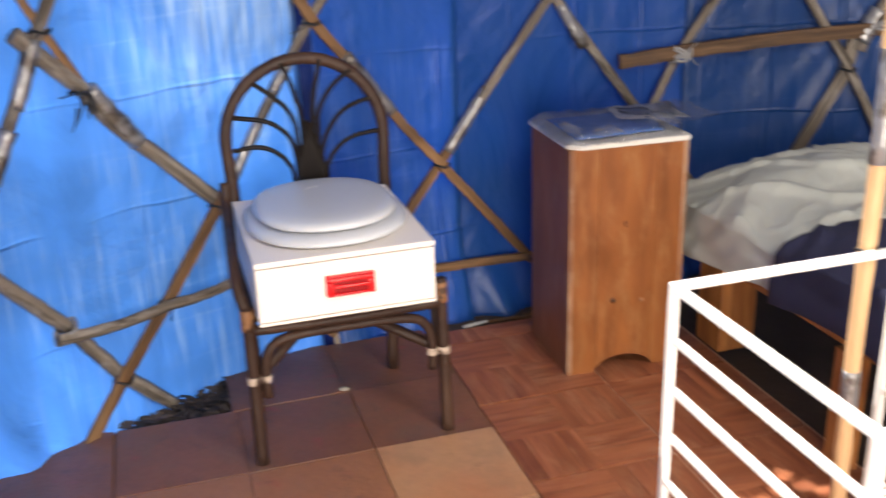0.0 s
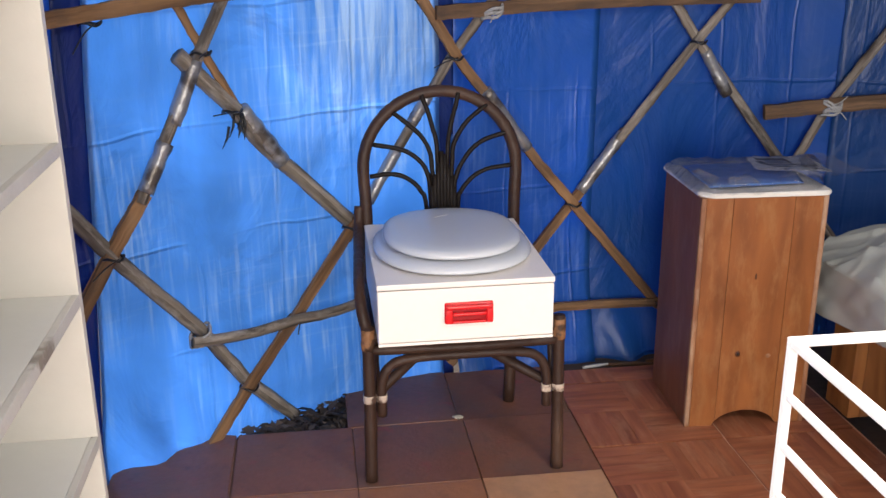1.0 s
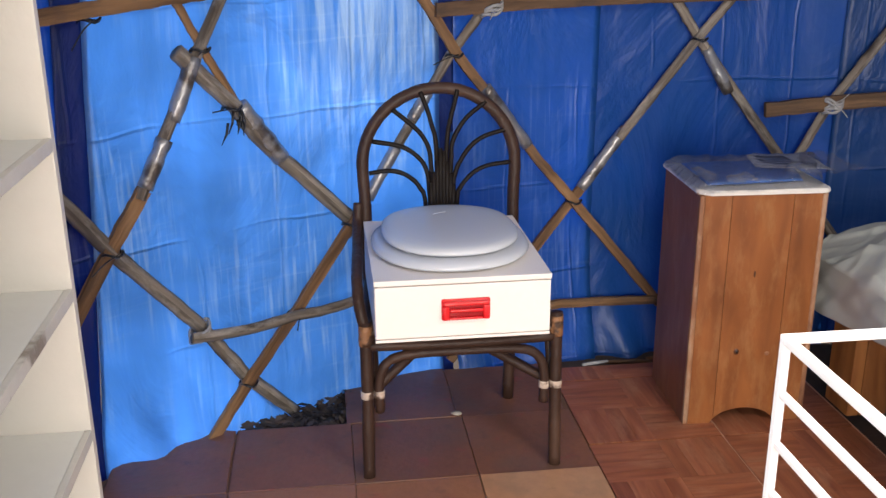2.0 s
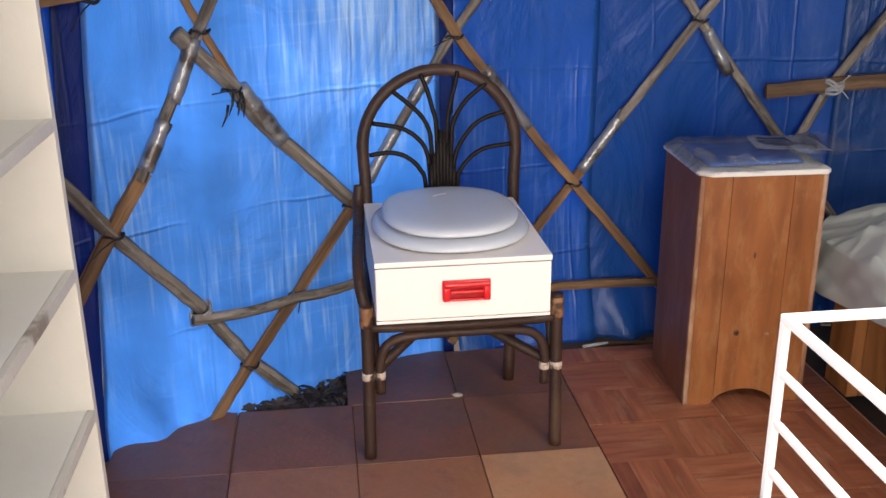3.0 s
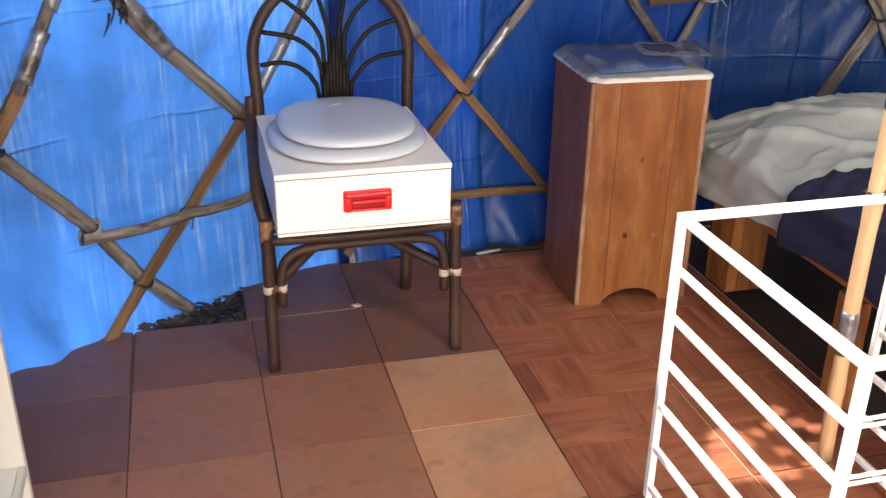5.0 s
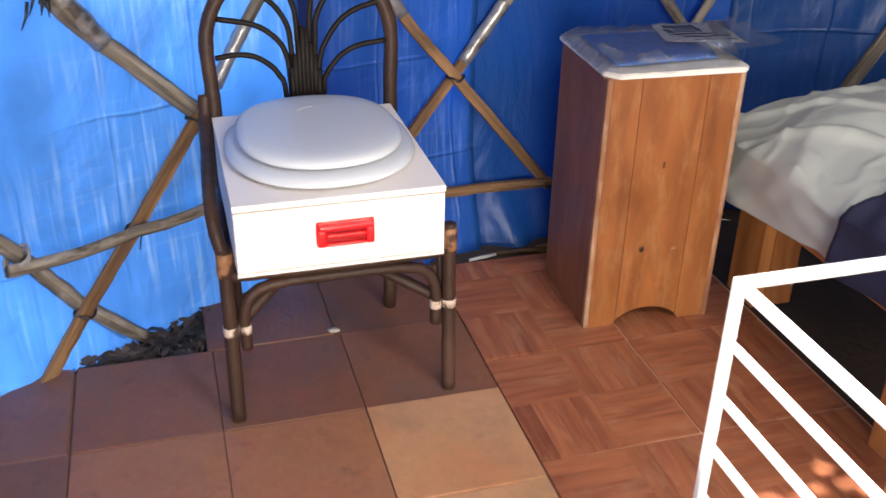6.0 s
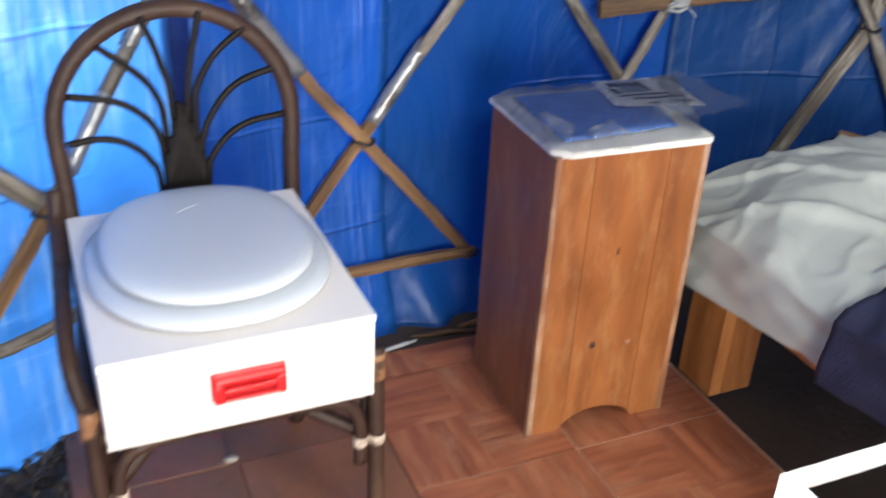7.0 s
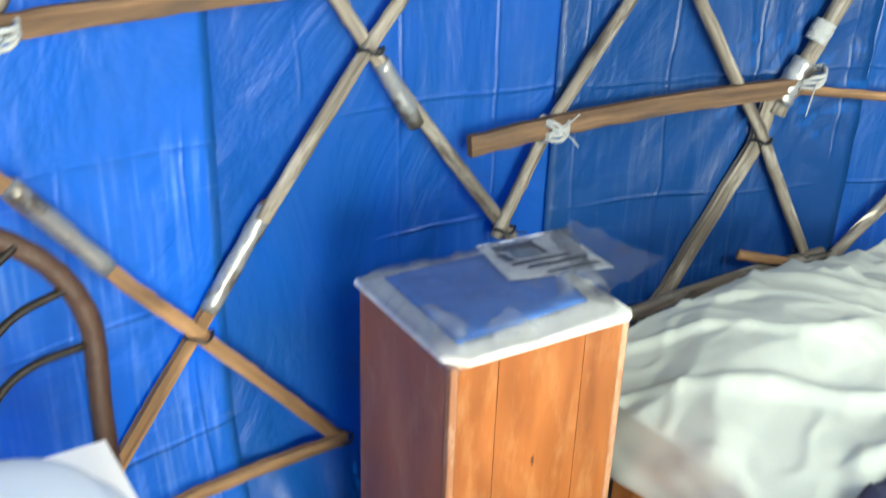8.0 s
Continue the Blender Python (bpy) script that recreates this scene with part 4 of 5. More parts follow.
# fan: canes rise together from the seat and splay out to the arch
FAN_LEFT = ((0.010, [(0.012, 0.60), (0.014, 0.755), (0.025, 0.808), (0.036, 0.849), (0.054, 0.896)]),
            (0.017, [(0.020, 0.58), (0.028, 0.70), (0.033, 0.744), (0.052, 0.782), (0.080, 0.811), (0.129, 0.852)]),
            (0.026, [(0.033, 0.62), (0.040, 0.685), (0.063, 0.723), (0.107, 0.752), (0.184, 0.768)]),
            (0.034, [(0.045, 0.60), (0.058, 0.637), (0.076, 0.660), (0.107, 0.680), (0.146, 0.687), (0.194, 0.681)]))
FAN_RIGHT = ((0.010, [(0.012, 0.60), (0.015, 0.755), (0.025, 0.820), (0.036, 0.861), (0.045, 0.900)]),
             (0.018, [(0.022, 0.60), (0.027, 0.72), (0.030, 0.757), (0.046, 0.793), (0.074, 0.829), (0.122, 0.866)]),
             (0.026, [(0.032, 0.63), (0.038, 0.675), (0.050, 0.705), (0.080, 0.747), (0.118, 0.773), (0.182, 0.791)]),
             (0.034, [(0.043, 0.605), (0.050, 0.630), (0.065, 0.652), (0.091, 0.676), (0.129, 0.692), (0.190, 0.699)]))
for s, fan in ((-1, FAN_LEFT), (1, FAN_RIGHT)):
    for stem, ways in fan:
        mid = BCX + 0.004
        ctrl = [(mid + s * stem, BY - 0.02, 0.42)] + [(mid + s * q, BY - 0.008 + 0.012 * k / len(ways), z) for k, (q, z) in enumerate(ways)]
        cane("fan_cane", ctrl, 0.0064, FAN, steps=6, sides=7)
for q in (-0.033, -0.024, -0.014, -0.004, 0.006, 0.016, 0.026, 0.035):
    cane("fan_cane", [(BCX + 0.004 + q * 0.8, BY - 0.026, 0.42), (BCX + 0.004 + q * 0.9, BY - 0.016, 0.760 - 3.2 * abs(q))], 0.0068, FAN, steps=4)
LX0, LX1, LY = 0.041, 0.511, 0.350                     # front feet
for x, s in ((LX0, -1), (LX1, 1)):
    cane("front_leg", [(x + s * 0.002, LY - 0.008, 0.0), (x, LY, 0.20), (x - s * 0.001, LY + 0.006, 0.412)], 0.0158)
    cane("leg_binding", [(x, LY + 0.005, 0.352), (x - s * 0.001, LY + 0.006, 0.404)], 0.0176, RATTAN_WORN, "worn pale-brown binding", 4)
    cane("leg_binding", [(x, LY, 0.214), (x, LY, 0.233)], 0.0168, WRAP, "pale wrapped binding", 4)
    xi = x - s * 0.030
    cane("leg_binding", [(xi, LY, 0.214), (xi, LY, 0.233)], 0.0134, WRAP, "", 4)
    # arm loop from the front leg back to the post
    bx = BX0 if s < 0 else BX1
    if s < 0:
        cane("side_loop", [(x, LY + 0.006, 0.395), (x + s * 0.010, LY + 0.014, 0.440), (x + s * 0.014, LY + 0.05, 0.486), (x + s * 0.010, LY + 0.13, 0.512), (x + s * 0.004, LY + 0.24, 0.520),
                        (bx + s * 0.026, BY - 0.03, 0.545), (bx + s * 0.020, BY, 0.60)], 0.0145)
    cane("side_rail", [(x, LY, 0.380), (bx, BY - 0.012, 0.380)], 0.014)
    cane("cross_brace", [(x - s * 0.012, LY + 0.012, 0.225), (BCX, 0.50, 0.338 if s < 0 else 0.310), (BX1 - 0.01 if s < 0 else BX0 + 0.01, BY - 0.02, 0.25)], 0.0135)
    cane("side_bow", [(x - s * 0.01, LY + 0.02, 0.22), (x - s * 0.012, LY + 0.05, 0.34), (x - s * 0.012, 0.50, 0.372), (bx, BY - 0.05, 0.34), (bx, BY - 0.02, 0.22)], 0.0095)
cane("front_rail", [(LX0, LY + 0.004, 0.350), (BCX, LY - 0.004, 0.349), (LX1, LY + 0.004, 0.350)], 0.0130)
cane("seat_rim", [(LX0, LY + 0.010, 0.384), (BCX, LY + 0.006, 0.384), (LX1, LY + 0.010, 0.384)], 0.0150)
cane("back_rail", [(BX0, BY - 0.012, 0.386), (BX1, BY - 0.012, 0.386)], 0.0150)
cane("front_bow", [(LX0 + 0.030, LY, 0.175), (LX0 + 0.031, LY, 0.26), (LX0 + 0.052, LY, 0.306), (LX0 + 0.105, LY - 0.002, 0.325), (BCX, LY - 0.002, 0.328), (LX1 - 0.105, LY - 0.002, 0.325), (LX1 - 0.052, LY, 0.306),
                   (LX1 - 0.031, LY, 0.26), (LX1 - 0.030, LY, 0.175)], 0.0122, steps=6)
bm = bmesh.new()
box(bm, BX0 + 0.014 - ch.x, BX1 - 0.014 - ch.x, LY + 0.012 - ch.y, BY - 0.03 - ch.y, 0.389, 0.4030, 0.004)
part("seat", bm, RATTAN, chair, "dark seat panel under the box")

# ---- white commode box on the chair ----
QX0, QX1, QY0, QY1, QZ0, QZ1 = 0.060, 0.467, 0.244, 0.716, 0.4040, 0.555
commode = thing("commode_box", (0.265, 0.45, QZ0), "cream-white wooden commode box with a red pull handle", "commode")
cb = Vector(commode.location)


def cbox(name, x0, x1, y0, y1, z0, z1, mat, bevel=0.003, label="", smooth=False):
    return part(name, box(bmesh.new(), x0 - cb.x, x1 - cb.x, y0 - cb.y, y1 - cb.y, z0 - cb.z, z1 - cb.z, bevel), mat, commode, label, smooth)


cbox("body", QX0, QX1, QY0 + 0.012, QY1, QZ0, QZ1 - 0.0160, WHITE_BOX)
cbox("top_board", QX0 - 0.001, QX1 + 0.001, QY0 - 0.001, QY1, QZ1 - 0.013, QZ1, WHITE_BOX, 0.0025)
cbox("front_board", QX0 + 0.001, QX1 - 0.001, QY0, QY0 + 0.0115, QZ0 + 0.0095, QZ1 - 0.0158, WHITE_BOX, 0.002)
cbox("bottom_lip", QX0, QX1, QY0 + 0.001, QY0 + 0.0115, QZ0, QZ0 + 0.0072, WHITE_BOX, 0.0015)
# handle: a moulded red frame round a hollow pull
HX, HZ = 0.268, 0.480
handle = cbox("handle", HX - 0.056, HX + 0.056, QY0 - 0.006, QY0 - 0.0003, HZ - 0.0245, HZ + 0.0255, RED, 0.0055, "glossy red plastic pull handle", True)


def hbox(name, x0, x1, y0, y1, z0, z1, mat, bevel=0.003):
    ob = part(name, box(bmesh.new(), x0 - cb.x, x1 - cb.x, y0 - cb.y, y1 - cb.y, z0 - cb.z, z1 - cb.z, bevel), mat, handle)
    return ob


hbox("upper_ridge", HX - 0.053, HX + 0.053, QY0 - 0.018, QY0 - 0.005, HZ + 0.012, HZ + 0.0225, RED, 0.0045)
hbox("groove", HX - 0.046, HX + 0.046, QY0 - 0.0105, QY0 - 0.0050, HZ + 0.004, HZ + 0.0118, RED_SHADED, 0.001)
for q in (-1, 1):
    hbox("side_ridge", HX + q * 0.0465 - 0.0080, HX + q * 0.0465 + 0.0080, QY0 - 0.016, QY0 - 0.0050, HZ - 0.0225, HZ + 0.0118, RED, 0.0045)
hbox("grip", HX - 0.0385, HX + 0.0385, QY0 - 0.0200, QY0 - 0.0110, HZ - 0.0025, HZ + 0.0055, RED, 0.0035)
hbox("hollow", HX - 0.0385, HX + 0.0385, QY0 - 0.0075, QY0 - 0.0050, HZ - 0.0165, HZ + 0.0035, RED_SHADED, 0.001)
hbox("lower_lip", HX - 0.0385, HX + 0.0385, QY0 - 0.0140, QY0 - 0.0050, HZ - 0.0225, HZ - 0.0168, RED, 0.0025)


# ---- toilet seat and lid ----
def oval(t, hw, front, back):
    """Outline of a seat, wider towards the back, with a flattened hinge edge."""
    c, s = math.cos(t), math.sin(t)
    p = 2.25
    x = hw * math.copysign(abs(c) ** (2 / p), c)
    y = (front if s < 0 else back) * math.copysign(abs(s) ** (2 / (2.15 if s < 0 else 2.9)), s)
    return x, y


seat = thing("toilet_seat", (0.2625, 0.482, QZ1), "white plastic toilet seat with its lid closed", "toilet seat")


def dome(name, hw, front, back, profile, mat, label="", cy=0.0):
    """A lid or ring from rings of (inset, height)."""
    bm = bmesh.new()
    n_s, rings = 56, []
    for inset, z in profile:
        rings.append([bm.verts.new((*(lambda q: (q[0], q[1] + cy))(oval(2 * math.pi * k / n_s, hw - inset, front - inset, back - inset)), z)) for k in range(n_s)])
    for a, b in zip(rings, rings[1:]):
        for k in range(n_s):
            bm.faces.new((a[k], a[(k + 1) % n_s], b[(k + 1) % n_s], b[k]))
    bm.faces.new(rings[0][::-1])
    bm.faces.new(rings[-1])
    return part(name, bm, mat, seat, label)


dome("seat_ring", 0.194, 0.217, 0.205, [(0.030, 0.0060), (0.004, 0.0062), (0.0, 0.010), (0.0025, 0.0165), (0.010, 0.0225), (0.020, 0.0262), (0.05, 0.0280)], WHITE_LID)
dome("lid", 0.168, 0.189, 0.203, [(0.035, 0.0335), (0.003, 0.0337), (0.0, 0.0365), (0.001, 0.0425), (0.006, 0.0475), (0.018, 0.0515), (0.045, 0.0545), (0.09, 0.0560), (0.14, 0.0566)], WHITE_LID, "domed white lid")
scratch = [oval(2.0 + 0.5 * k / 10, 0.10, 0.09, 0.09) for k in range(11)]
part("scuff_mark", tube(bmesh.new(), [(x + 0.05, y + 0.02, 0.0562) for x, y in scratch], 0.0012, 5), SCUFF, seat, "faint grey scuff on the lid")
for s in (-1, 1):
    bm = tube(bmesh.new(), [(s * 0.075 - 0.018, 0.198, 0.016), (s * 0.075 + 0.018, 0.198, 0.016)], 0.009, 10)
    part("hinge", bm, WHITE_LID, seat)
    for y in (-0.12, 0.14):
        part("bumper", tube(bmesh.new(), [(s * 0.13, y, 0.0), (s * 0.13, y, 0.0075)], 0.009, 10), WHITE_LID, seat)
        part("bumper", tube(bmesh.new(), [(s * 0.11, y, 0.0270), (s * 0.11, y, 0.0335)], 0.008, 10), WHITE_LID, seat)

# ---- white metal rack ----
RX0, RX1, RY0, RY1, RZ = 0.741, 1.224, -0.868, -0.341, 0.630
rack = thing("metal_rack", ((RX0 + RX1) / 2, (RY0 + RY1) / 2, 0), "white-painted metal rack with side rails, sunlit", "rack")
rk = Vector(rack.location)


def bar(name, a, b, r, square=False, label=""):
    pts = [Vector(a).lerp(Vector(b), k / 6) for k in range(7)]
    return part(name, tube(bmesh.new(), local(pts, rk), r * (1.25 if square else 1), 4 if square else 8), RAIL_PAINT, rack, label, smooth=not square)


def square_bar(name, x0, x1, y0, y1, z0, z1):
    return part(name, box(bmesh.new(), x0 - rk.x, x1 - rk.x, y0 - rk.y, y1 - rk.y, z0, z1, 0.002), RAIL_PAINT, rack, "", smooth=False)


h = 0.0075
for x in (RX0, RX1):
    for y in (RY0, RY1):
        square_bar("post", x - h, x + h, y - h, y + h, 0, RZ - h)
for y in (RY0, RY1):
    square_bar("top_rail", RX0 - h, RX1 + h, y - h, y + h, RZ - h, RZ + h)
for x in (RX0, RX1):
    square_bar("top_rail", x - h, x + h, RY0 + h, RY1 - h, RZ - h, RZ + h)
for z in (0.529, 0.430, 0.331, 0.229, 0.128, 0.03):
    for x in (RX0, RX1):
        square_bar("side_rail", x - 0.0060, x + 0.0060, RY0 + h, RY1 - h, z - 0.0060, z + 0.0060)
    for k, dz in ((0, 0.0), (1, 0.012)):
        bar("wire_rung", (RX0 + h, RY0, z + dz), (RX1 - h, RY0, z + dz), 0.0032)

# ---- bamboo pole tied to the rack ----
bamboo = thing("bamboo_pole", (1.155, -0.312, 0), "pale bamboo pole patched with grey tape, tied to the rack", "pole")
pts, rs = [], []
for k in range(41):
    z = 1.85 * k / 40
    pts.append((0.027 - 0.017 * z - 0.004 * math.sin(5 * z), 0.0, z))
    rs.append(0.0165 * (1.12 if k % 9 == 4 else 1.0))
part("stem", tube(bmesh.new(), pts, rs, 12), BAMBOO, bamboo)
for a, b in ((0.27, 0.37), (0.80, 1.02)):
    q = [(0.027 - 0.017 * z - 0.004 * math.sin(5 * z), 0.0, z) for z in (a + (b - a) * k / 6 for k in range(7))]
    part("tape_sleeve", tube(bmesh.new(), q, [0.0182 + 0.0006 * (k % 2) for k in range(7)], 12), TAPE, bamboo, "crumpled grey tape sleeve")
q = [(0.004 + 0.021 * math.cos(2 * math.pi * k / 16), 0.021 * math.sin(2 * math.pi * k / 16) - 0.012, 0.632 + 0.002 * k % 0.01) for k in range(17)]
part("cable_tie", tube(bmesh.new(), q, 0.0025, 6), BLACK, bamboo)

# ---- bed ----
bed = thing("bed", (1.75, -0.35, 0), "low wooden plank bed with a dark mattress", "bed")
bd = Vector(bed.location)


def bbox(name, x0, x1, y0, y1, z0, z1, mat, axis, label="", bevel=0.003):
    return part(name, box(bmesh.new(), x0 - bd.x, x1 - bd.x, y0 - bd.y, y1 - bd.y, z0, z1, bevel, axis), mat, bed, label, smooth=False)


BEDX0, BEDX1, BEDY0, BEDY1 = 1.31, 2.22, -1.32, 0.66
bbox("leg", 1.378, 1.412, 0.470, 0.590, 0, 0.289, BED_WOOD, 2, "orange-brown plank leg")
bbox("leg", 1.414, 1.495, 0.470, 0.500, 0, 0.289, BED_WOOD, 2)
bbox("leg", 1.322, 1.355, -0.16, -0.082, 0, 0.289, BED_WOOD, 2, "pale wooden post leg")
bbox("leg", 1.322, 1.36, -1.25, -1.12, 0, 0.288, BED_WOOD, 2)
bbox("leg", 2.16, 2.20, 0.33, 0.46, 0, 0.288, BED_WOOD, 2)
bbox("leg", 2.16, 2.20, -1.25, -1.12, 0, 0.288, BED_WOOD, 2)
bbox("side_rail", 1.340, 1.372, BEDY0, BEDY1, 0.290, 0.330, BED_WOOD, 1)
bbox("side_rail", 2.185, 2.215, BEDY0, BEDY1, 0.290, 0.330, BED_WOOD, 1)
for k in range(9):
    y = BEDY0 + 0.02 + k * 0.218
    bbox("slat", 1.347, 2.183, y, y + 0.12, 0.312, 0.330, BED_WOOD, 0)
bbox("mattress", BEDX0 + 0.005, BEDX1 - 0.005, BEDY0 + 0.01, BEDY1 - 0.02, 0.332, 0.422, MATTRESS, None, "dark mattress", 0.03)


def drape(name, x0, x1, y0, y1, mat, label, category, seed, top, hang, side_out=0.0, nu=140, nv=120, thick=0.004):
    """Cloth that lies on the bed and hangs over its near side: u runs from the hem up and across the bed."""
    bm = bmesh.new()
    rows = []
    for j in range(nv + 1):
        v = j / nv
        row = []
        for i in range(nu + 1):
            y, drop, edge0, hemz = y0(v), 0.0, BEDX0 - 0.018 - side_out, hang(v)
            u = i / nu
            if u < 0.28:                                # hanging part
                t = u / 0.28
                z_edge = top(BEDX0 + 0.05, v)
                z = hemz + (z_edge - 0.055 - hemz) * t
                fold = 0.014 * (1 - 0.6 * t) * noise.noise(Vector((v * 4 + 1.5 * t, t * 1.6, seed))) + 0.005 * noise.noise(Vector((y * 15 + 1.5 * t, t * 1.5, seed + 4)))
                x = edge0 - 0.010 * (1 - t) + fold
            else:
                t = (u - 0.28) / 0.72
                x = edge0 + (x1 - edge0) * (1 - (1 - t) ** 1.0) ** 1.0
                lead = min(1.0, (x - edge0) / 0.20)
                z = top(x, v) - 0.055 * (1 - lead) ** 2
                wx, wy = x + 0.10 * noise.noise(Vector((x * 2.2, y * 2.2, seed + 1))), y + 0.10 * noise.noise(Vector((x * 2.2 + 9, y * 2.2, seed + 1)))
                z += 0.022 * noise.noise(Vector((wx * 3.4, wy * 3.4, seed))) + 0.013 * noise.noise(Vector((wx * 8, wy * 8, seed + 2)))
                z += 0.012 * max(0, 1 - abs(noise.noise(Vector((wx * 2.6 + wy, wy * 3.0 - wx, seed + 7)))) * 7) + 0.013 * max(0, 1 - abs(noise.noise(Vector((wx * 5.5, wy * 5.5, seed + 6)))) * 6) + 0.005 * max(0, 1 - abs(noise.noise(Vector((wx * 11, wy * 11, seed + 8)))) * 5)
            row.append(bm.verts.new((x, y, z)))
        rows.append(row)
    for a, b in zip(rows, rows[1:]):
        for k in range(nu):
            bm.faces.new((a[k], a[k + 1], b[k + 1], b[k]))
    ob = link_mesh(name, bm, mat)
    s = ob.modifiers.new("thickness", "SOLIDIFY")
    s.thickness, s.offset = thick, 0.0
    return tagged(ob, label, category)


def sheet_top(x, v):
    pillow = math.exp(-(((x - 1.75) / 0.36) ** 2)) * math.exp(-(((v - 0.35) / 0.42) ** 2))
    return 0.475 + 0.075 * pillow + 0.015 * v


drape("bed_sheet", BEDX0, 2.25, lambda v: 0.655 - 0.60 * v, None, SHEET, "crumpled pale grey-white bed sheet hanging over the bed edge", "bed sheet", 3.0, sheet_top,
      lambda v: 0.285 + 0.075 * v - 0.10 * max(0, v - 0.82))
drape("blanket", BEDX0, 2.25, lambda v: 0.10 - 1.40 * v, None, NAVY, "dark navy blanket over the lower half of the bed", "blanket", 8.0,
      lambda x, v: 0.515 + 0.02 * math.sin(6 * v), lambda v: 0.33 + 0.03 * math.sin(9 * v), 0.018)

# ---- soil, dry leaves and scraps by the missing tile ----
rng = random.Random(5)
spots = []
for k in range(1300):
    x, y = rng.uniform(-0.36, 0.0), rng.uniform(0.60, 0.90)
    if math.hypot(x - CX, y - CY) > RAD - 0.015 or (y < 0.625 and x < -0.02):
        continue
    spots.append((x, y, -0.028 + rng.uniform(0, 0.022) + 0.03 * max(0, (y - 0.70)) , 0.006 + 0.027 * rng.random() ** 2.0))
bm = bmesh.new()
leaf_scatter(bm, spots, 9)
tagged(link_mesh("leaf_litter", bm, LEAF, False), "dry brown leaves and twigs on bare soil", "leaf litter", kind="stuff")

bm = tube(bmesh.new(), [(0, 0, 0.008), (0.04, 0.006, 0.009), (0.085, 0.012, 0.010)], [0.005, 0.006, 0.004], 6)
scrap = link_mesh("wood_scrap", bm, CLOTH_TIE)
scrap.location = (0.735, 0.895, -0.006)
tagged(scrap, "pale sliver of wood on the floor by the tarpaulin", "wood scrap")
for k, (x, y, ln, a) in enumerate(((0.93, 0.955, 0.20, -0.15), (0.60, 0.93, 0.13, 0.1), (1.05, 0.98, 0.16, 0.05))):
    bm = tube(bmesh.new(), [(-ln / 2, 0, 0.006), (0, 0.004, 0.008), (ln / 2, 0, 0.005)], [0.006, 0.008, 0.005], 6)
    ob = link_mesh("dry_stick", bm, POLE_BROWN)
    ob.location, ob.rotation_euler = (x, y, -0.036), (0, 0, a)
    tagged(ob, "thin brown stick lying on soil along the tent wall", "stick", "sticks along the wall")
bm = bmesh.new()
bmesh.ops.create_icosphere(bm, subdivisions=2, radius=0.011)
for v in bm.verts:
    v.co = Vector((v.co.x * 1.5, v.co.y * 0.9, max(-0.004, v.co.z * 0.5))) * (1 + 0.3 * noise.noise(v.co * 90))
chip = link_mesh("mortar_chip", bm, STAIN, False)
chip.location = (0.300, 0.632, 0.004)
tagged(chip, "small pale chip of mortar on a tile joint", "mortar chip")

# ---- floor tiles ----
T = 0.31


def tile_mesh(w, d, hgt, rnd=0.0025):
    return box(bmesh.new(), -w / 2, w / 2, -d / 2, d / 2, -hgt, 0, rnd)


def mesh_of(bm, name, mat):
    me = bpy.data.meshes.new(name)
    bmesh.ops.recalc_face_normals(bm, faces=bm.faces)
    bm.to_mesh(me)
    bm.free()
    me.materials.append(mat)
    return me


terra_me = mesh_of(tile_mesh(T - 0.0022, T - 0.0022, 0.022), "terracotta_tile", TERRA)
pale_me = mesh_of(tile_mesh(T - 0.0022, T - 0.0022, 0.022), "terracotta_tile_pale", TERRA_PALE)
shaded_me = mesh_of(tile_mesh(T - 0.0022, T - 0.0022, 0.022), "terracotta_tile_shaded", TERRA_SHADED)
rng = random.Random(12)


def lay(me, name, x, y, z=0.0, tilt=0.25, turn=0.0):
    ob = new(name, me)
    ob.parent = floor
    ob.matrix_basis = pose(x, y, z + rng.uniform(-0.0012, 0.0012), rng.uniform(-tilt, tilt), rng.uniform(-tilt, tilt), turn + rng.uniform(-0.3, 0.3))
    return ob


for i in range(-6, 2):
    for j in range(-13, 3):
        x, y = (i + 0.5) * T, (j + 0.5) * T
        if math.hypot(abs(x - CX) + T / 2, abs(y - CY) + T / 2) > RAD + 0.02 and not (i >= -1 and j >= 0) or (i == -1 and j == 2) or (i, j) == (-2, 1):
            continue
        pale = (i, j) in {(1, 0), (1, -1), (0, -2), (-1, -3), (1, -4)}
        shaded = (i, j) in {(-1, 1), (-2, 1), (0, 2), (1, 2), (-2, 0), (0, 1), (1, 1)}
        lay(pale_me if pale else shaded_me if shaded else terra_me, "tile", x + (-0.010 if j == 2 else 0.003), y + (0.0015 if i < 0 else 0))
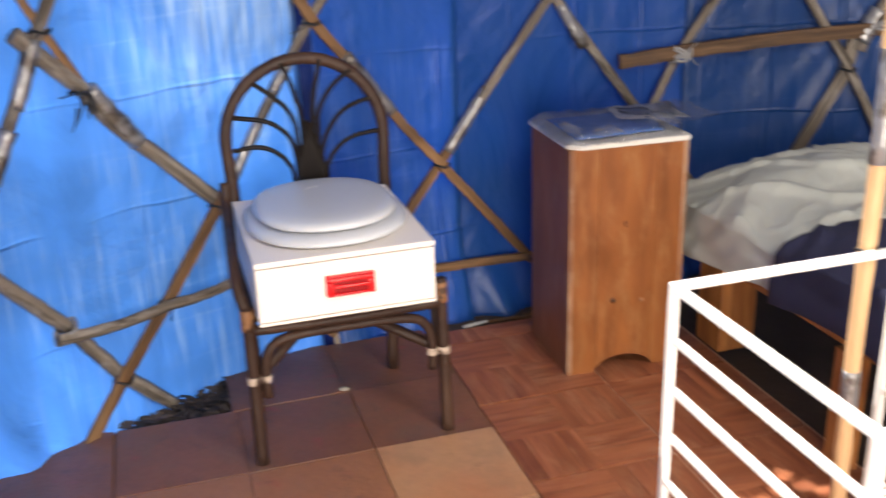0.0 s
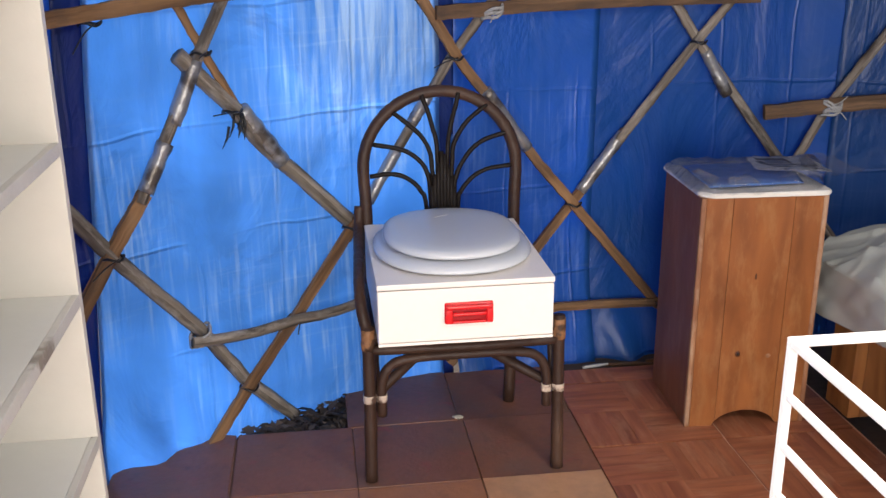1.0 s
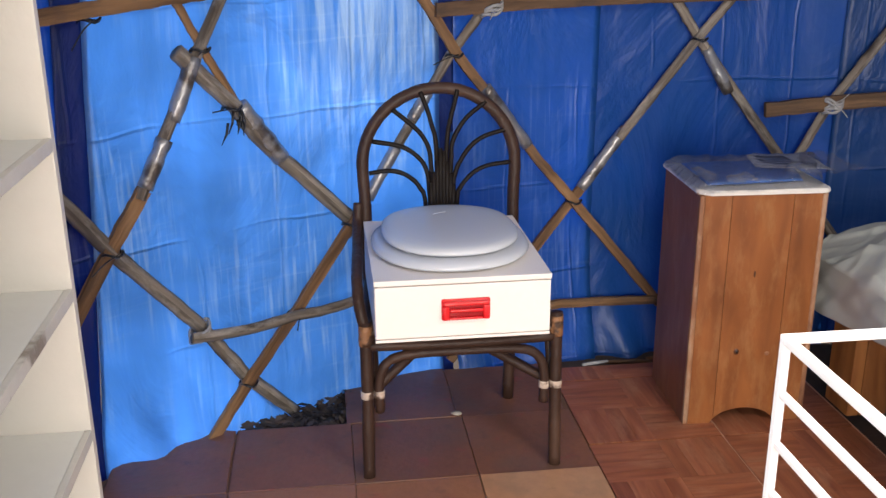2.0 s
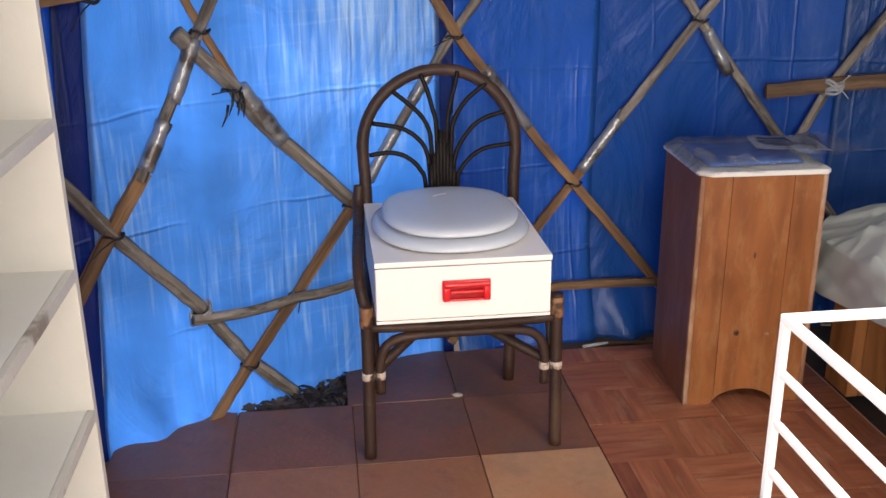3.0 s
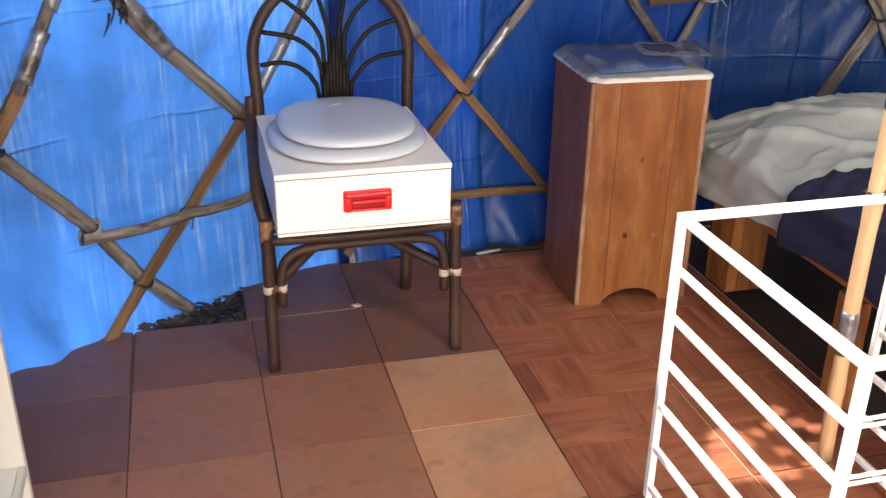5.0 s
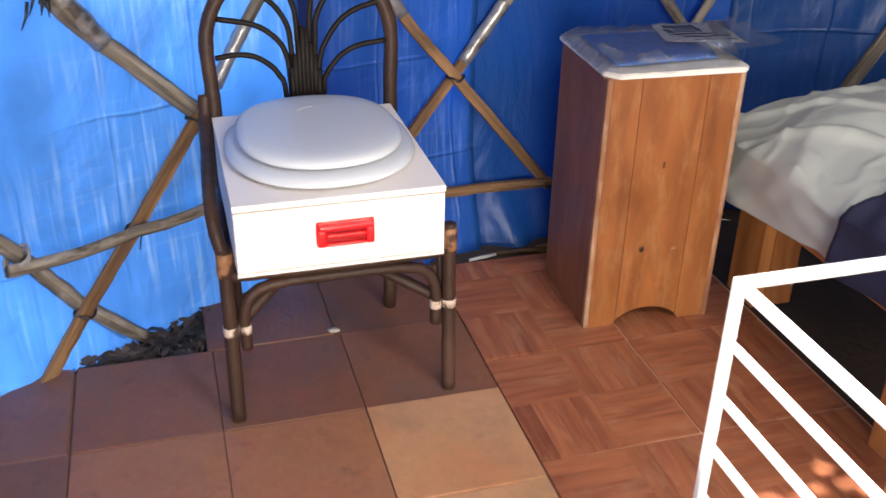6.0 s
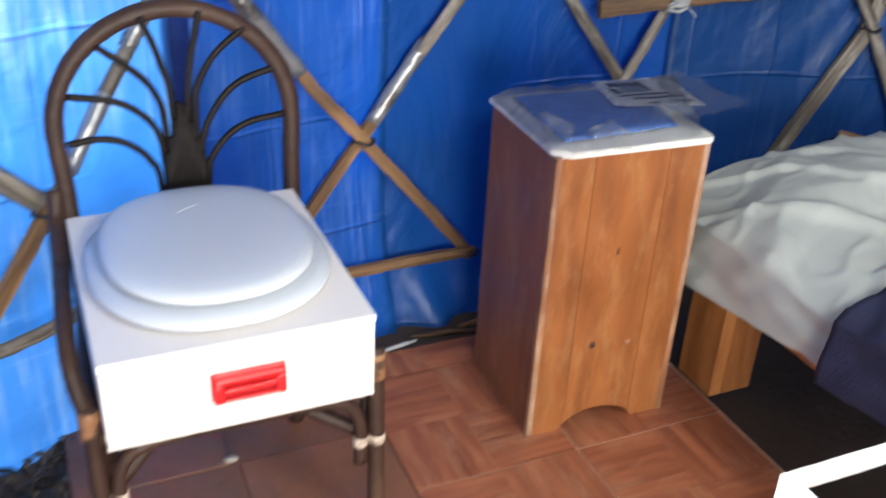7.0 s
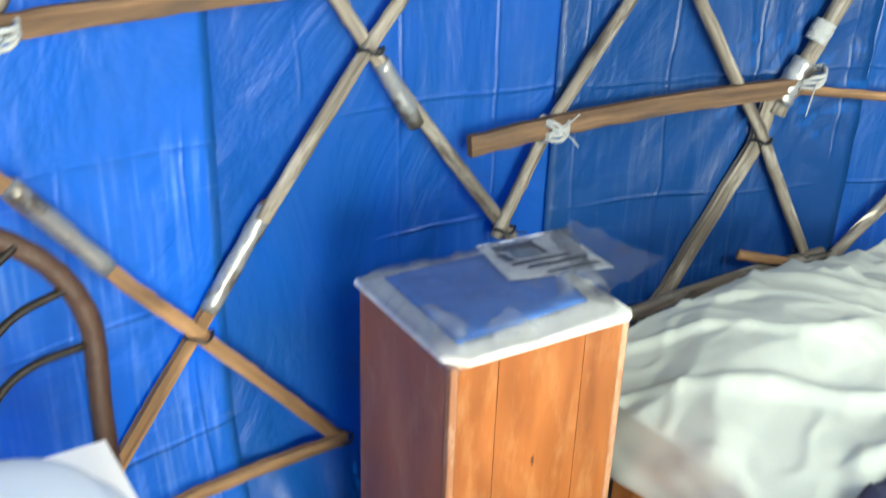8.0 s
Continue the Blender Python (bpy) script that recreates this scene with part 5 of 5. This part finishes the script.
# the clipped tile at the tent wall
bm = bmesh.new()
pts = [(-0.615, 0.312), (-0.312, 0.312), (-0.312, 0.622), (-0.44, 0.660), (-0.53, 0.665), (-0.612, 0.575)]
lo = [bm.verts.new((x, y, -0.022)) for x, y in pts]
hi = [bm.verts.new((x, y, 0.001)) for x, y in pts]
bm.faces.new(lo)
bm.faces.new(hi)
for k in range(len(pts)):
    bm.faces.new((lo[k], lo[(k + 1) % len(pts)], hi[(k + 1) % len(pts)], hi[k]))
bmesh.ops.bevel(bm, geom=list(bm.edges), offset=0.003, segments=1, affect="EDGES")
part("tile", bm, TERRA_SHADED, floor, "terracotta tile cut to the tent wall", smooth=False)

P, PX, PY = 0.3735, 0.6235, 0.418


def parquet_mesh(limit=1.0):
    """A tile printed as basket-weave parquet: four squares of strips, turned by turns."""
    bm = bmesh.new()
    layer = bm.loops.layers.uv.verify()
    half, joint = (P - 0.005) / 2, 0.0002
    for qi in range(2):
        for qj in range(2):
            along_x = (qi + qj) % 2 == 1
            for s in range(4):
                w = half / 4
                a0, a1 = -half + qi * half, -half + (qi + 1) * half
                b0, b1 = -half + qj * half, -half + (qj + 1) * half
                if along_x:
                    b0, b1 = b0 + s * w, b0 + (s + 1) * w
                else:
                    a0, a1 = a0 + s * w, a0 + (s + 1) * w
                a0, a1, b0, b1 = a0 + joint, a1 - joint, b0 + joint, min(b1 - joint, -half + limit)
                if b1 - b0 < 0.004:
                    continue
                top = [bm.verts.new((x, y, 0)) for x, y in ((a0, b0), (a1, b0), (a1, b1), (a0, b1))]
                low = [bm.verts.new((v.co.x, v.co.y, -0.012)) for v in top]
                faces = [bm.faces.new(top)] + [bm.faces.new((top[k], low[k], low[(k + 1) % 4], top[(k + 1) % 4])) for k in range(4)]
                for f in faces:
                    for lp in f.loops:
                        c = lp.vert.co
                        lp[layer].uv = (c.x, c.y) if along_x else (c.y, c.x)
    return mesh_of(bm, "parquet_tile", PARQUET)


par_me, cut_me = parquet_mesh(), parquet_mesh(0.092)
for i in range(2):
    lay(cut_me, "parquet_tile", PX + (i + 0.5) * P, PY + 1.5 * P, -0.001, 0.08, 0)
# parquet stops at the bed; dark soil stands in for the shaded floor
for i in range(0, 2):
    for j in range(-10, 2):
        x, y = PX + (i + 0.5) * P, PY + (j - 0.5) * P
        if math.hypot(x - CX, y - CY) > RAD - 0.22:
            continue
        lay(par_me, "parquet_tile", x, y, -0.001, 0.08)
